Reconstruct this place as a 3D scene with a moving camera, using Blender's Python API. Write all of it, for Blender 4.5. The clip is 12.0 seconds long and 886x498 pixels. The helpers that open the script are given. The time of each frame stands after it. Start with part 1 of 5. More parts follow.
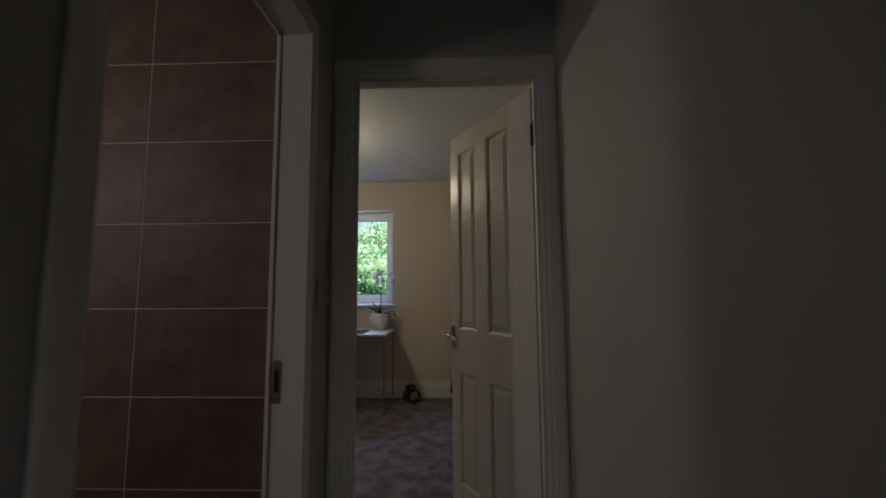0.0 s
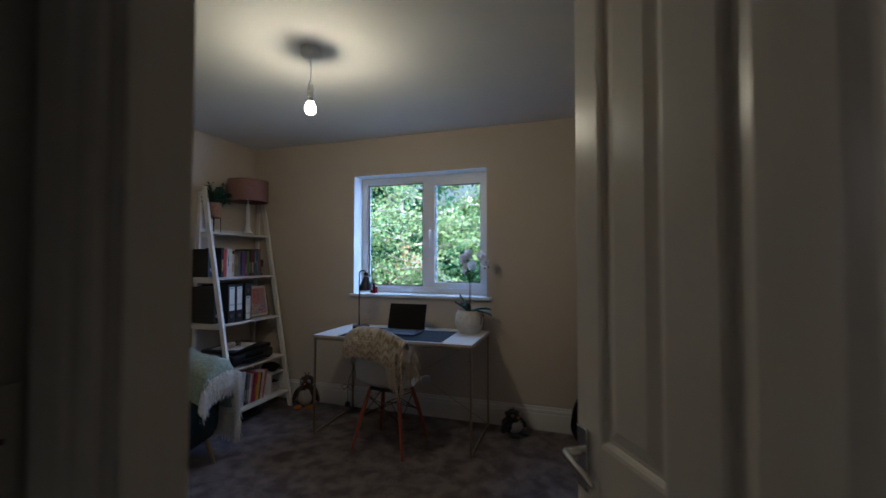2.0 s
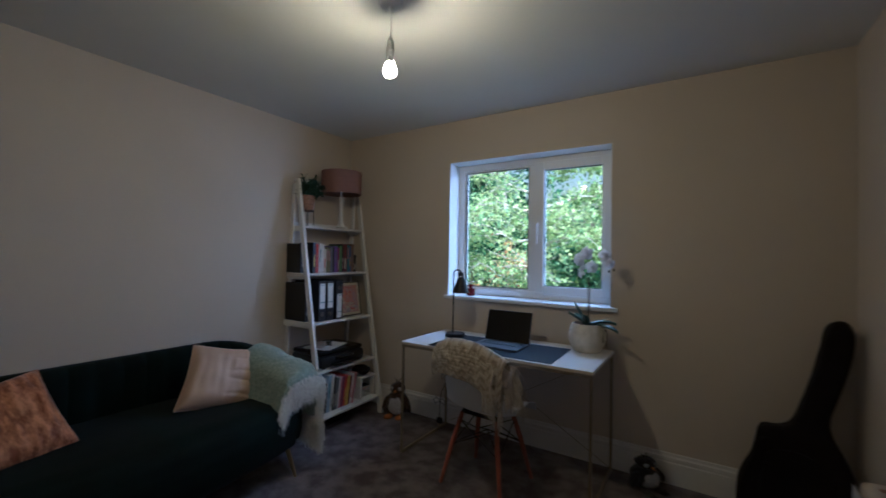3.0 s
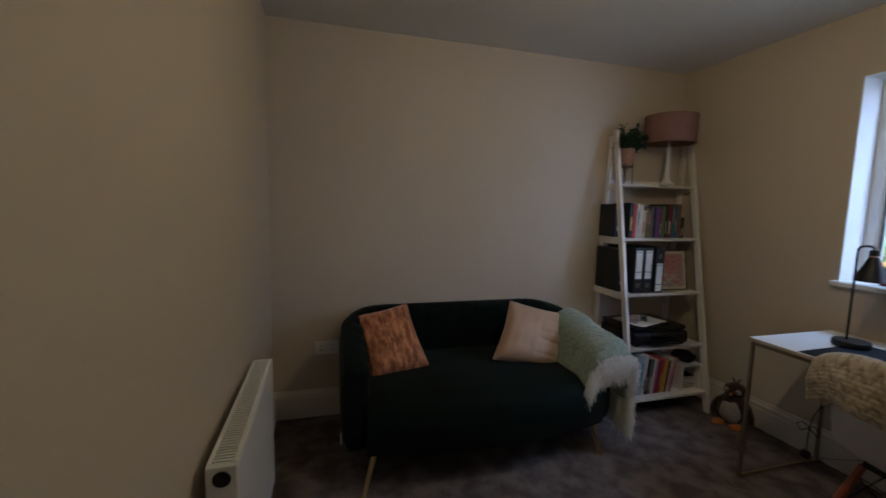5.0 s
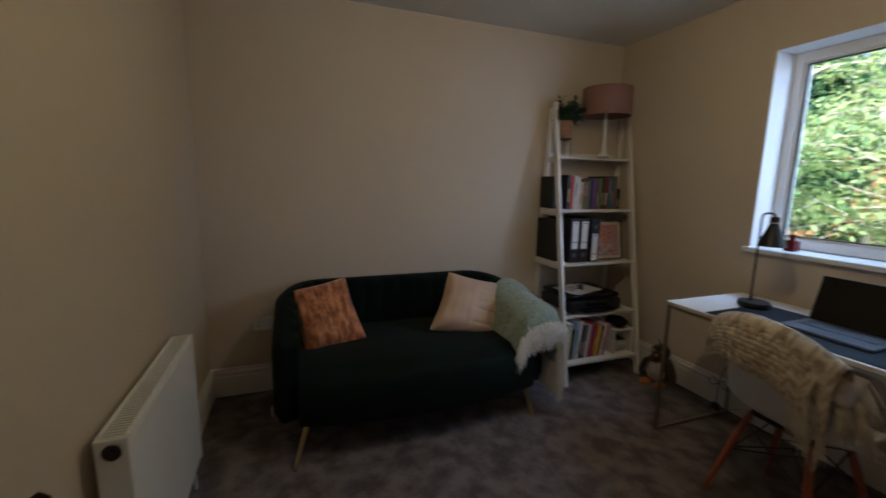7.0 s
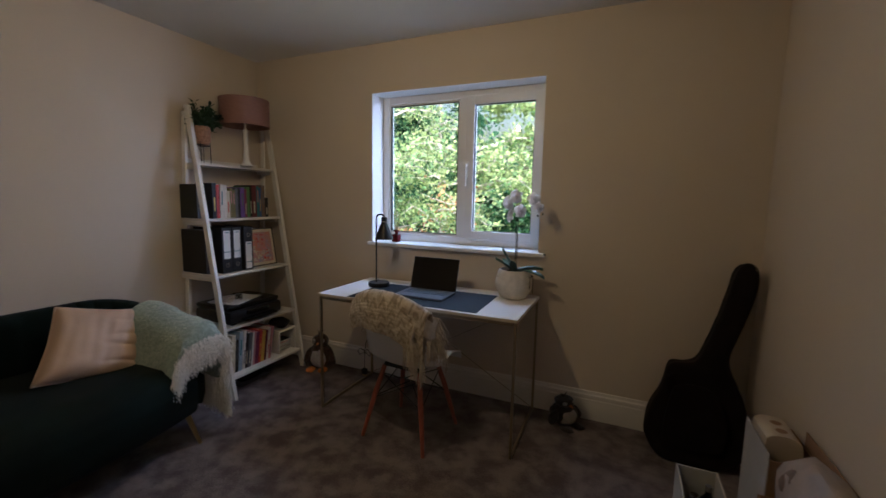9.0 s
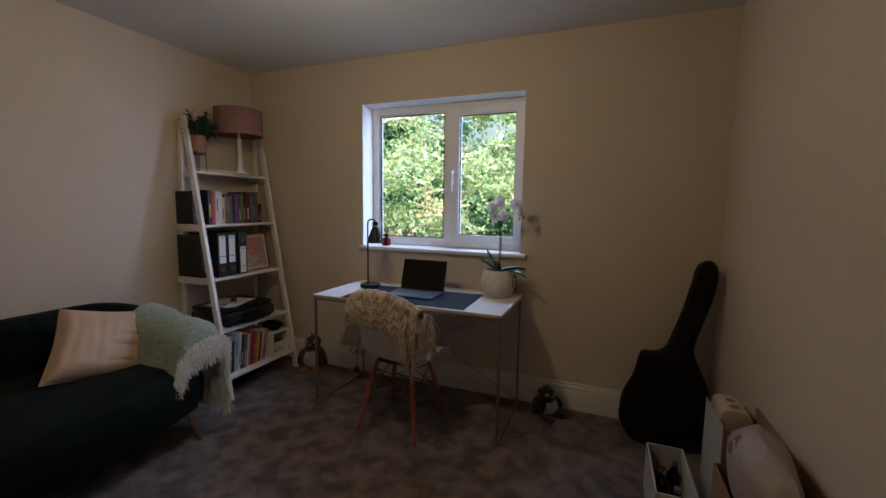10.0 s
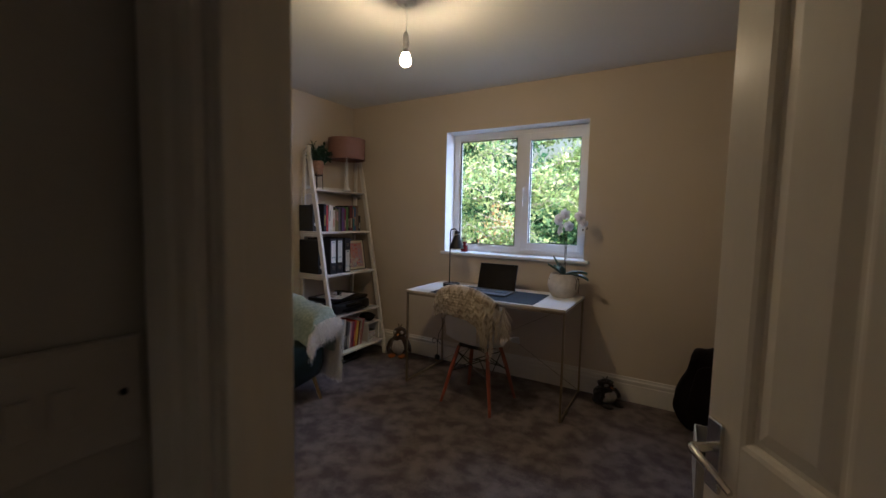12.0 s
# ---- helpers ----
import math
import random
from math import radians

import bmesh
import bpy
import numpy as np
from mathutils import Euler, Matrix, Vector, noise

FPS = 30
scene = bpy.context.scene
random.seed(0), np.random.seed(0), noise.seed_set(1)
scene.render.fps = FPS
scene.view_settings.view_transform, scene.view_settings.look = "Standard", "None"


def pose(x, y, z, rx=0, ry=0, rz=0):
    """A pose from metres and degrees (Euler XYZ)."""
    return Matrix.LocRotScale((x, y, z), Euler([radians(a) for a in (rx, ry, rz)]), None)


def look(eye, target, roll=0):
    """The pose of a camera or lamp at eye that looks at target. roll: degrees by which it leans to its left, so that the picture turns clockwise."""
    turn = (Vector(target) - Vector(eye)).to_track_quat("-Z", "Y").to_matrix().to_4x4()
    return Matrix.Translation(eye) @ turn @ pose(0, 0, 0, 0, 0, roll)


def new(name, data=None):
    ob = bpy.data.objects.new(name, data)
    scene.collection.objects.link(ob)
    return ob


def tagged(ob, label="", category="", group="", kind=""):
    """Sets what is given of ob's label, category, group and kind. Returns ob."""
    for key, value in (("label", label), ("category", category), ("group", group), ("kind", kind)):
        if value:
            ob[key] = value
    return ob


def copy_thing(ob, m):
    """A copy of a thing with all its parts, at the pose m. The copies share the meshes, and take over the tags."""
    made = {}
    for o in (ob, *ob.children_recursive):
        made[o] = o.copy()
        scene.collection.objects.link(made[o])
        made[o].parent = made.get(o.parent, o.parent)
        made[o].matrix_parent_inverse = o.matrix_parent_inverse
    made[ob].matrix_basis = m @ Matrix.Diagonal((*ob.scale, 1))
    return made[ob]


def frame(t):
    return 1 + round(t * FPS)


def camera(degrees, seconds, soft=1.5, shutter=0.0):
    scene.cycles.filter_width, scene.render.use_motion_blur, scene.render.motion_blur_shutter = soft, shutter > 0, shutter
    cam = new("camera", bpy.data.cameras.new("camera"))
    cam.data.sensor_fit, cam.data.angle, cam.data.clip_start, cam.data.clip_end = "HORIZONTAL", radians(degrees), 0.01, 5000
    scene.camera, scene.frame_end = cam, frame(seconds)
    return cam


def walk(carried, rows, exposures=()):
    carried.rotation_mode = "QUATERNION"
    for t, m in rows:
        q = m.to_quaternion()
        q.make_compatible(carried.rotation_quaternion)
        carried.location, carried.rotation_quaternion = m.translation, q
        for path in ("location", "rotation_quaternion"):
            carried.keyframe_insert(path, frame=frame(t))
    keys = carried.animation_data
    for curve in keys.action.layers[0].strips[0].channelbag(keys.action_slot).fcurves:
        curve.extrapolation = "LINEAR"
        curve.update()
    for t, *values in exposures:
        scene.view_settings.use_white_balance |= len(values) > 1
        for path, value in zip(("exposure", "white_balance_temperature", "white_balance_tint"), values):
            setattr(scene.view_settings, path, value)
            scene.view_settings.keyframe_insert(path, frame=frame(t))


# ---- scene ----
cam = camera(95.0, 12.0, shutter=0.4)
METRES, EYE, TILT, LEAN, TURN = 3.35, 1.35, 0.0, 0.0, 3.3
PATH = [
    (0, (0.072, 0.15, 1.184), (0.009, 2.139, 1.379), -0.4),
    (0.5, (0.1, 0.46, 1.24), (-0.025, 2.449, 1.409), -0.5),
    (1, (0.093, 0.765, 1.289), (-0.224, 2.734, 1.432), -0.3),
    (1.5, (0.061, 1.113, 1.311), (-0.396, 3.058, 1.404), -0.2),
    (2, (0.044, 1.444, 1.323), (-0.575, 3.345, 1.375), 0.0),
    (2.5, (-0.048, 1.715, 1.345), (-0.877, 3.535, 1.364), 0.3),
    (2.7, (-0.094, 1.804, 1.332), (-1.008, 3.583, 1.359), 0.6),
    (4.3, (-0.314, 2.143, 1.384), (-2.088, 3.061, 1.283), 1.0),
    (4.5, (-0.345, 2.116, 1.365), (-2.172, 2.919, 1.239), 1.1),
    (5, (-0.377, 2.053, 1.369), (-2.289, 2.6, 1.157), 1.4),
    (5.5, (-0.376, 2.046, 1.355), (-2.328, 2.391, 1.094), 1.4),
    (6, (-0.362, 2.097, 1.358), (-2.315, 2.4, 1.054), 1.3),
    (6.5, (-0.323, 2.192, 1.355), (-2.263, 2.557, 1.034), 1.1),
    (7, (-0.304, 2.245, 1.351), (-2.156, 2.926, 1.027), 1.1),
    (7.5, (-0.242, 2.27, 1.359), (-1.887, 3.36, 1.039), 0.9),
    (7.7, (-0.19, 2.294, 1.368), (-1.731, 3.528, 1.045), 0.7),
    (9.3, (-0.165, 2.113, 1.327), (-0.893, 3.963, 1.106), 0.9),
    (9.5, (-0.151, 2.086, 1.322), (-0.871, 3.94, 1.11), 0.8),
    (10, (-0.133, 2.001, 1.331), (-0.863, 3.851, 1.12), 0.8),
    (10.5, (-0.112, 1.911, 1.336), (-0.903, 3.736, 1.128), 0.9),
    (11, (-0.091, 1.787, 1.301), (-0.987, 3.566, 1.116), 1.2),
    (11.5, (-0.056, 1.655, 1.329), (-1.039, 3.387, 1.141), 1.1),
    (12, (-0.014, 1.501, 1.322), (-1.02, 3.223, 1.168), 1.2),
]
LIGHT = [(0, 1.28, 4400, 15), (0.5, 1.23, 4350, 13), (1, 1.08, 4300, 14), (1.5, 0.89, 4270, 14), (2, 0.86, 4170, 14), (2.7, 0.96, 4120, 13), (4.5, 0.99, 4620, 14), (5.5, 1.04, 4750, 14), (6.5, 1.09, 4900, 12), (7.7, 1.09, 4770, 14), (9.5, 1.17, 4920, 19), (12, 1.17, 4920, 19)]
walk(cam, [(t, look(eye, target, roll)) for t, eye, target, roll in PATH], LIGHT)

# ---- world and large lights ----
world = bpy.data.worlds.new("world")
scene.world = world
world.use_nodes = True
wn = world.node_tree.nodes
sky = wn.new("ShaderNodeTexSky")
sky.sky_type = "NISHITA"
sky.sun_disc = False
sky.sun_elevation = radians(38)
sky.sun_rotation = radians(150)
sky.altitude = 50
sky.dust_density = 10.0
sky.air_density = 2.2
sky.ozone_density = 0.0
wn["Background"].inputs["Strength"].default_value = 0.15
world.node_tree.links.new(sky.outputs[0], wn["Background"].inputs[0])
sun = new("sun", bpy.data.lights.new("sun", "SUN"))
sun.data.energy, sun.data.angle, sun.data.color = 5.0, radians(0.5), (1.0, 0.95, 0.86)
sun.matrix_world = look((0, 0, 10), (-5.5, 7.5, 4.5))

BULB = (-1.26, 3.22, 2.115)
# Unseen area lamp added above the window, standing in for sky light.
skyl = new("sky_fill_lamp", bpy.data.lights.new("sky_fill_lamp", "AREA"))
skyl.data.shape, skyl.data.size, skyl.data.size_y, skyl.data.energy, skyl.data.color = "RECTANGLE", 1.5, 0.9, 19.0, (0.75, 0.88, 1.0)
skyl.matrix_world = look((-1.26, 5.5, 2.78), (-1.5, 3.9, 1.2))
# Unseen lamp added outside, to the right, to brighten the west wall.
side = new("side_fill_lamp", bpy.data.lights.new("side_fill_lamp", "AREA"))
side.data.shape, side.data.size, side.data.size_y, side.data.energy, side.data.color = "RECTANGLE", 1.3, 1.4, 20.0, (0.95, 0.96, 1.0)
side.matrix_world = look((0.45, 5.9, 1.85), (-2.9, 2.9, 1.35))
lamp = new("bulb_light", bpy.data.lights.new("bulb_light", "POINT"))
lamp.data.energy, lamp.data.shadow_soft_size, lamp.data.color = 9.0, 0.012, (1.0, 0.68, 0.275)
lamp.location = (BULB[0], BULB[1], BULB[2] + 0.002)
bath = new("bathroom_light", bpy.data.lights.new("bathroom_light", "AREA"))
bath.data.energy, bath.data.size, bath.data.color = 1.5, 0.3, (1.0, 0.70, 0.42)
bath.matrix_world = look((-1.95, 0.35, 1.75), (-1.0, 1.5, 1.2))
scene.view_settings.exposure = 1.45

# ---- materials ----
def socket(node, *names):
    for n in names:
        if n in node.inputs:
            return node.inputs[n]


def mat(name, color, rough=0.6, metal=0.0, var=0.12, scale=8.0, fine=120.0, bump=0.15, second=None, sheen=0.0,
        trans=0.0, ior=1.45, emit=None, coat=0.0, stretch=(1, 1, 1), per=0.0, island=0.0, spec=0.5, edge=0.15):
    """A procedural surface: broad and fine variation of colour, a fine relief, optional variation from piece to piece."""
    m = bpy.data.materials.new(name)
    m.use_nodes = True
    nt = m.node_tree
    N, L = nt.nodes, nt.links
    b = N["Principled BSDF"]
    b.inputs["Roughness"].default_value = rough
    b.inputs["Metallic"].default_value = metal
    b.inputs["IOR"].default_value = ior
    b.inputs["Specular IOR Level"].default_value = spec
    if sheen:
        b.inputs["Sheen Weight"].default_value = sheen
        b.inputs["Sheen Roughness"].default_value = 0.4
    if coat:
        b.inputs["Coat Weight"].default_value = coat
    if trans:
        b.inputs["Transmission Weight"].default_value = trans
    if emit:
        b.inputs["Emission Color"].default_value = (*emit[0], 1)
        b.inputs["Emission Strength"].default_value = emit[1]
    tc = N.new("ShaderNodeTexCoord")
    mp = N.new("ShaderNodeMapping")
    mp.inputs["Scale"].default_value = stretch
    L.new(tc.outputs["Object"], mp.inputs[0])
    n1 = N.new("ShaderNodeTexNoise")
    n1.inputs["Scale"].default_value, n1.inputs["Detail"].default_value = scale, 5
    n2 = N.new("ShaderNodeTexNoise")
    n2.inputs["Scale"].default_value, n2.inputs["Detail"].default_value = fine, 3
    L.new(mp.outputs[0], n1.inputs["Vector"])
    L.new(mp.outputs[0], n2.inputs["Vector"])
    add = N.new("ShaderNodeMath")
    add.operation = "MULTIPLY_ADD"
    L.new(n1.outputs["Fac"], add.inputs[0])
    add.inputs[1].default_value = 0.7
    sc = N.new("ShaderNodeMath")
    sc.operation = "MULTIPLY"
    sc.inputs[1].default_value = 0.3
    L.new(n2.outputs["Fac"], sc.inputs[0])
    L.new(sc.outputs[0], add.inputs[2])
    ramp = N.new("ShaderNodeValToRGB")
    c2 = second or tuple(min(1, c * (1 + var)) for c in color)
    c1 = color if second else tuple(c * (1 - var) for c in color)
    ramp.color_ramp.elements[0].position, ramp.color_ramp.elements[1].position = 0.5 - edge, 0.5 + edge
    ramp.color_ramp.elements[0].color, ramp.color_ramp.elements[1].color = (*c1, 1), (*c2, 1)
    L.new(add.outputs[0], ramp.inputs[0])
    out = ramp.outputs[0]
    if per or island:
        info = N.new("ShaderNodeObjectInfo") if per else N.new("ShaderNodeNewGeometry")
        hsv = N.new("ShaderNodeHueSaturation")
        mr = N.new("ShaderNodeMapRange")
        mr.inputs[3].default_value, mr.inputs[4].default_value = 1 - (per or island), 1 + (per or island)
        L.new(info.outputs["Random" if per else "Random Per Island"], mr.inputs[0])
        L.new(mr.outputs[0], hsv.inputs["Value"])
        L.new(out, hsv.inputs["Color"])
        out = hsv.outputs[0]
    L.new(out, b.inputs["Base Color"])
    if bump:
        bp = N.new("ShaderNodeBump")
        bp.inputs["Strength"].default_value, bp.inputs["Distance"].default_value = bump, 0.01
        L.new(add.outputs[0], bp.inputs["Height"])
        L.new(bp.outputs[0], b.inputs["Normal"])
    return m


WALL = mat("wall_paint", (0.575, 0.50, 0.405), 0.75, var=0.03, scale=1.5, fine=260, bump=0.06)
HALLW = mat("hall_paint", (0.42, 0.40, 0.36), 0.7, var=0.04, scale=1.5, fine=200, bump=0.08)
CEIL = mat("ceiling_paint", (0.66, 0.655, 0.635), 0.85, var=0.03, scale=2, fine=200, bump=0.06)
GLOSSW = mat("white_gloss_wood", (0.68, 0.64, 0.57), 0.29, var=0.03, scale=4, fine=90, bump=0.04, stretch=(1, 1, 0.15))
PLATE = mat("dull_offwhite_plastic", (0.42, 0.395, 0.35), 0.5, var=0.05, scale=8, bump=0.02)
FRAMEW = mat("white_satin_wood", (0.68, 0.64, 0.57), 0.55, var=0.05, scale=4, fine=90, bump=0.04, stretch=(1, 1, 0.15))
SKIRT = mat("white_skirting_paint", (0.70, 0.67, 0.62), 0.4, var=0.04, scale=5, fine=90, bump=0.04)
UPVC = mat("white_upvc", (0.80, 0.81, 0.82), 0.3, var=0.02, scale=3, fine=60, bump=0.02)
CARPET = mat("grey_carpet", (0.082, 0.066, 0.067), 0.95, second=(0.20, 0.167, 0.165), scale=9, fine=150, bump=1.0, sheen=0.12, edge=0.09)
TILE = mat("brown_stone_tile", (0.115, 0.062, 0.046), 0.55, second=(0.22, 0.15, 0.105), scale=3.6, fine=14, bump=0.04, per=0.10, edge=0.17)
GROUT = mat("beige_grout", (0.62, 0.52, 0.42), 0.9, scale=30, bump=0.2)
VELVET = mat("green_velvet", (0.0012, 0.0065, 0.0058), 0.8, var=0.4, scale=6, fine=300, bump=0.25, sheen=0.05, spec=0.2)
BRASS = mat("brushed_brass", (0.55, 0.40, 0.18), 0.35, 1.0, var=0.1, scale=20, fine=300, bump=0.03)
CHROME = mat("satin_chrome", (0.62, 0.60, 0.57), 0.22, 1.0, var=0.08, scale=20, fine=300, bump=0.02)
BRONZE = mat("dark_hinge_metal", (0.10, 0.075, 0.05), 0.4, 0.9, var=0.2, scale=30, bump=0.05)
BLACKM = mat("matt_black_metal", (0.012, 0.012, 0.013), 0.42, 0.3, var=0.2, scale=20, bump=0.03)
BLACKP = mat("black_plastic", (0.010, 0.010, 0.011), 0.35, var=0.2, scale=15, bump=0.03)
BLACKG = mat("gloss_black_plastic", (0.006, 0.006, 0.007), 0.12, var=0.1, scale=8, bump=0.0)
WHITEW = mat("white_painted_wood", (0.72, 0.70, 0.67), 0.4, var=0.04, scale=8, fine=70, bump=0.05, stretch=(1, 1, 0.3))
WHITEL = mat("white_laminate", (0.78, 0.78, 0.77), 0.3, var=0.02, scale=8, bump=0.02)
GOLD = mat("gold_painted_steel", (0.30, 0.245, 0.17), 0.38, 0.8, var=0.08, scale=18, bump=0.03)
RUST = mat("rust_crushed_velvet", (0.24, 0.075, 0.025), 0.42, second=(0.66, 0.30, 0.14), scale=16, fine=70, bump=0.6, sheen=0.5, stretch=(2.2, 1, 0.7), edge=0.09)
BEIGE = mat("blush_satin", (0.50, 0.36, 0.26), 0.5, var=0.1, scale=6, fine=300, bump=0.15, sheen=0.3)
THROW = mat("sage_wool", (0.22, 0.29, 0.25), 0.95, second=(0.36, 0.43, 0.38), scale=60, fine=300, bump=1.0, sheen=0.4)
FRINGE = mat("white_wool_fringe", (0.78, 0.77, 0.74), 0.95, var=0.1, scale=60, bump=0.4, sheen=0.3)
KNITD = mat("taupe_knit", (0.25, 0.20, 0.145), 0.95, second=(0.36, 0.30, 0.22), scale=22, fine=300, bump=1.0, sheen=0.3)
KNIT = mat("cream_knit", (0.38, 0.315, 0.235), 0.95, second=(0.56, 0.495, 0.395), scale=22, fine=300, bump=1.0, sheen=0.3)
SHELL = mat("white_chair_plastic", (0.70, 0.70, 0.70), 0.4, var=0.02, scale=6, bump=0.02)
BEECH = mat("reddish_beech", (0.30, 0.085, 0.05), 0.45, var=0.25, scale=14, fine=90, bump=0.08, stretch=(4, 4, 0.4))
MATPAD = mat("blue_grey_desk_mat", (0.005, 0.0085, 0.014), 0.55, spec=0.2, var=0.1, scale=20, fine=400, bump=0.15)
ALU = mat("silver_laptop", (0.13, 0.145, 0.17), 0.35, 0.6, var=0.04, scale=20, bump=0.01)
CERAM = mat("speckled_white_ceramic", (0.64, 0.60, 0.54), 0.45, var=0.12, scale=30, fine=200, bump=0.05)
SOIL = mat("bark_soil", (0.06, 0.04, 0.025), 0.95, var=0.4, scale=60, bump=1)
ORLEAF = mat("grey_green_leaf", (0.085, 0.15, 0.125), 0.35, var=0.25, scale=15, fine=80, bump=0.08)
STEM = mat("dark_stem", (0.05, 0.055, 0.03), 0.6, var=0.2, scale=40, bump=0.1)
FERN = mat("dark_green_leaf", (0.02, 0.05, 0.022), 0.65, var=0.35, scale=20, bump=0.1, island=0.4)
WICKER = mat("brown_wicker", (0.22, 0.11, 0.06), 0.6, second=(0.38, 0.21, 0.12), scale=80, fine=200, bump=0.8)
SHADE = mat("dusky_pink_linen", (0.24, 0.13, 0.105), 0.9, var=0.08, scale=40, fine=500, bump=0.3, stretch=(1, 1, 4))
PAPER = mat("white_paper", (0.74, 0.73, 0.71), 0.7, var=0.05, scale=10, bump=0.05)
BAG = mat("black_nylon_bag", (0.007, 0.0045, 0.0045), 0.8, spec=0.2, var=0.4, scale=10, fine=500, bump=0.35)
CARD = mat("brown_cardboard", (0.26, 0.16, 0.09), 0.85, var=0.1, scale=8, bump=0.1)
CREAM = mat("cream_plastic", (0.50, 0.43, 0.33), 0.5, var=0.06, scale=8, bump=0.05)
GREYBOX = mat("pale_grey_box", (0.42, 0.41, 0.39), 0.6, var=0.06, scale=8, bump=0.08)
CLEAR = mat("clear_plastic_bag", (0.50, 0.42, 0.37), 0.33, trans=0.35, scale=25, fine=60, bump=0.5, ior=1.3)


def bulbmat():
    """Thin lit glass: it glows and lets the light of the filament out."""
    m = bpy.data.materials.new("lit_bulb_glass")
    m.use_nodes = True
    N, L = m.node_tree.nodes, m.node_tree.links
    N.remove(N["Principled BSDF"])
    e, t, x = N.new("ShaderNodeEmission"), N.new("ShaderNodeBsdfTransparent"), N.new("ShaderNodeMixShader")
    e.inputs["Color"].default_value, e.inputs["Strength"].default_value = (1.0, 0.66, 0.33, 1), 22.0
    x.inputs[0].default_value = 0.25
    L.new(t.outputs[0], x.inputs[1])
    L.new(e.outputs[0], x.inputs[2])
    L.new(x.outputs[0], N["Material Output"].inputs[0])
    return m


BULBG = bulbmat()
BARK = mat("grey_bark", (0.46, 0.41, 0.34), 0.9, var=0.3, scale=12, fine=60, bump=1)
GRASS = mat("lawn", (0.06, 0.12, 0.03), 0.95, var=0.4, scale=3, fine=60, bump=0.6)


def leafmat(name, a, b):
    m = mat(name, a, 0.8, second=b, scale=1.2, fine=9, bump=0, island=0.35)
    p = m.node_tree.nodes["Principled BSDF"]
    tr = m.node_tree.nodes.new("ShaderNodeBsdfTranslucent")
    mix = m.node_tree.nodes.new("ShaderNodeMixShader")
    mix.inputs[0].default_value = 0.5
    src = p.inputs["Base Color"].links[0].from_socket
    m.node_tree.links.new(src, tr.inputs[0])
    m.node_tree.links.new(p.outputs[0], mix.inputs[1])
    m.node_tree.links.new(tr.outputs[0], mix.inputs[2])
    m.node_tree.links.new(mix.outputs[0], m.node_tree.nodes["Material Output"].inputs[0])
    return m


LEAFY = leafmat("yellow_green_foliage", (0.20, 0.32, 0.08), (0.60, 0.66, 0.30))
LEAFG = leafmat("green_foliage", (0.10, 0.24, 0.08), (0.38, 0.54, 0.24))
PETAL = leafmat("white_petal", (0.70, 0.67, 0.68), (0.84, 0.82, 0.82))
PETAL.node_tree.nodes["Mix Shader"].inputs[0].default_value = 0.6
LEAFD = leafmat("dark_green_foliage", (0.016, 0.065, 0.030), (0.09, 0.21, 0.085))
LEAFO = leafmat("orange_foliage", (0.50, 0.22, 0.08), (0.70, 0.42, 0.20))


def glassmat():
    m = bpy.data.materials.new("window_glass")
    m.use_nodes = True
    b = m.node_tree.nodes["Principled BSDF"]
    b.inputs["Base Color"].default_value = (0.97, 0.99, 0.98, 1)
    b.inputs["Roughness"].default_value = 0.0
    b.inputs["Transmission Weight"].default_value = 1.0
    b.inputs["IOR"].default_value = 1.45
    return m


GLASS = glassmat()


# ---- builders ----
def mesh(name, bm, material, smooth=False):
    me = bpy.data.meshes.new(name)
    bmesh.ops.recalc_face_normals(bm, faces=bm.faces)
    bm.to_mesh(me)
    bm.free()
    for m in (material if isinstance(material, (list, tuple)) else [material]):
        me.materials.append(m)
    if smooth:
        me.shade_smooth()
        me.set_sharp_from_angle(angle=radians(40))
    return me


def part(name, bm, material, parent=None, label="", smooth=False):
    ob = new(name, mesh(name, bm, material, smooth))
    if parent is not None:
        ob.parent = parent
    return tagged(ob, label)


def thing(name, m, label, category, group=""):
    ob = new(name)
    ob.empty_display_size = 0.1
    ob.matrix_world = m if isinstance(m, Matrix) else Matrix.Translation(m)
    return tagged(ob, label, category, group)


def setting(name, bm, material, smooth=False, parent=None, label=""):
    ob = part(name, bm, material, parent, label, smooth)
    if parent is None:
        tagged(ob, kind="structure")
    return ob


def box(bm, a, b, bevel=0.0, m=None, mi=0):
    """A box between two corners, with rounded edges."""
    r = bmesh.ops.create_cube(bm, size=1)
    vs = r["verts"]
    s = [b[i] - a[i] for i in range(3)]
    c = [(b[i] + a[i]) / 2 for i in range(3)]
    for v in vs:
        v.co = Vector((v.co[0] * s[0] + c[0], v.co[1] * s[1] + c[1], v.co[2] * s[2] + c[2]))
    fs = {f for v in vs for f in v.link_faces}
    if bevel:
        es = {e for v in vs for e in v.link_edges}
        r = bmesh.ops.bevel(bm, geom=list(es), offset=min(bevel, 0.45 * min(abs(x) for x in s)), segments=2, profile=0.5, affect="EDGES")
        fs = {f for v in r["verts"] for f in v.link_faces}
        vs = list({v for f in fs for v in f.verts})
    for f in fs:
        f.material_index = mi
    if m is not None:
        for v in vs:
            v.co = m @ v.co
    return bm


def B(a, b, bevel=0.0, m=None):
    return box(bmesh.new(), a, b, bevel, m)


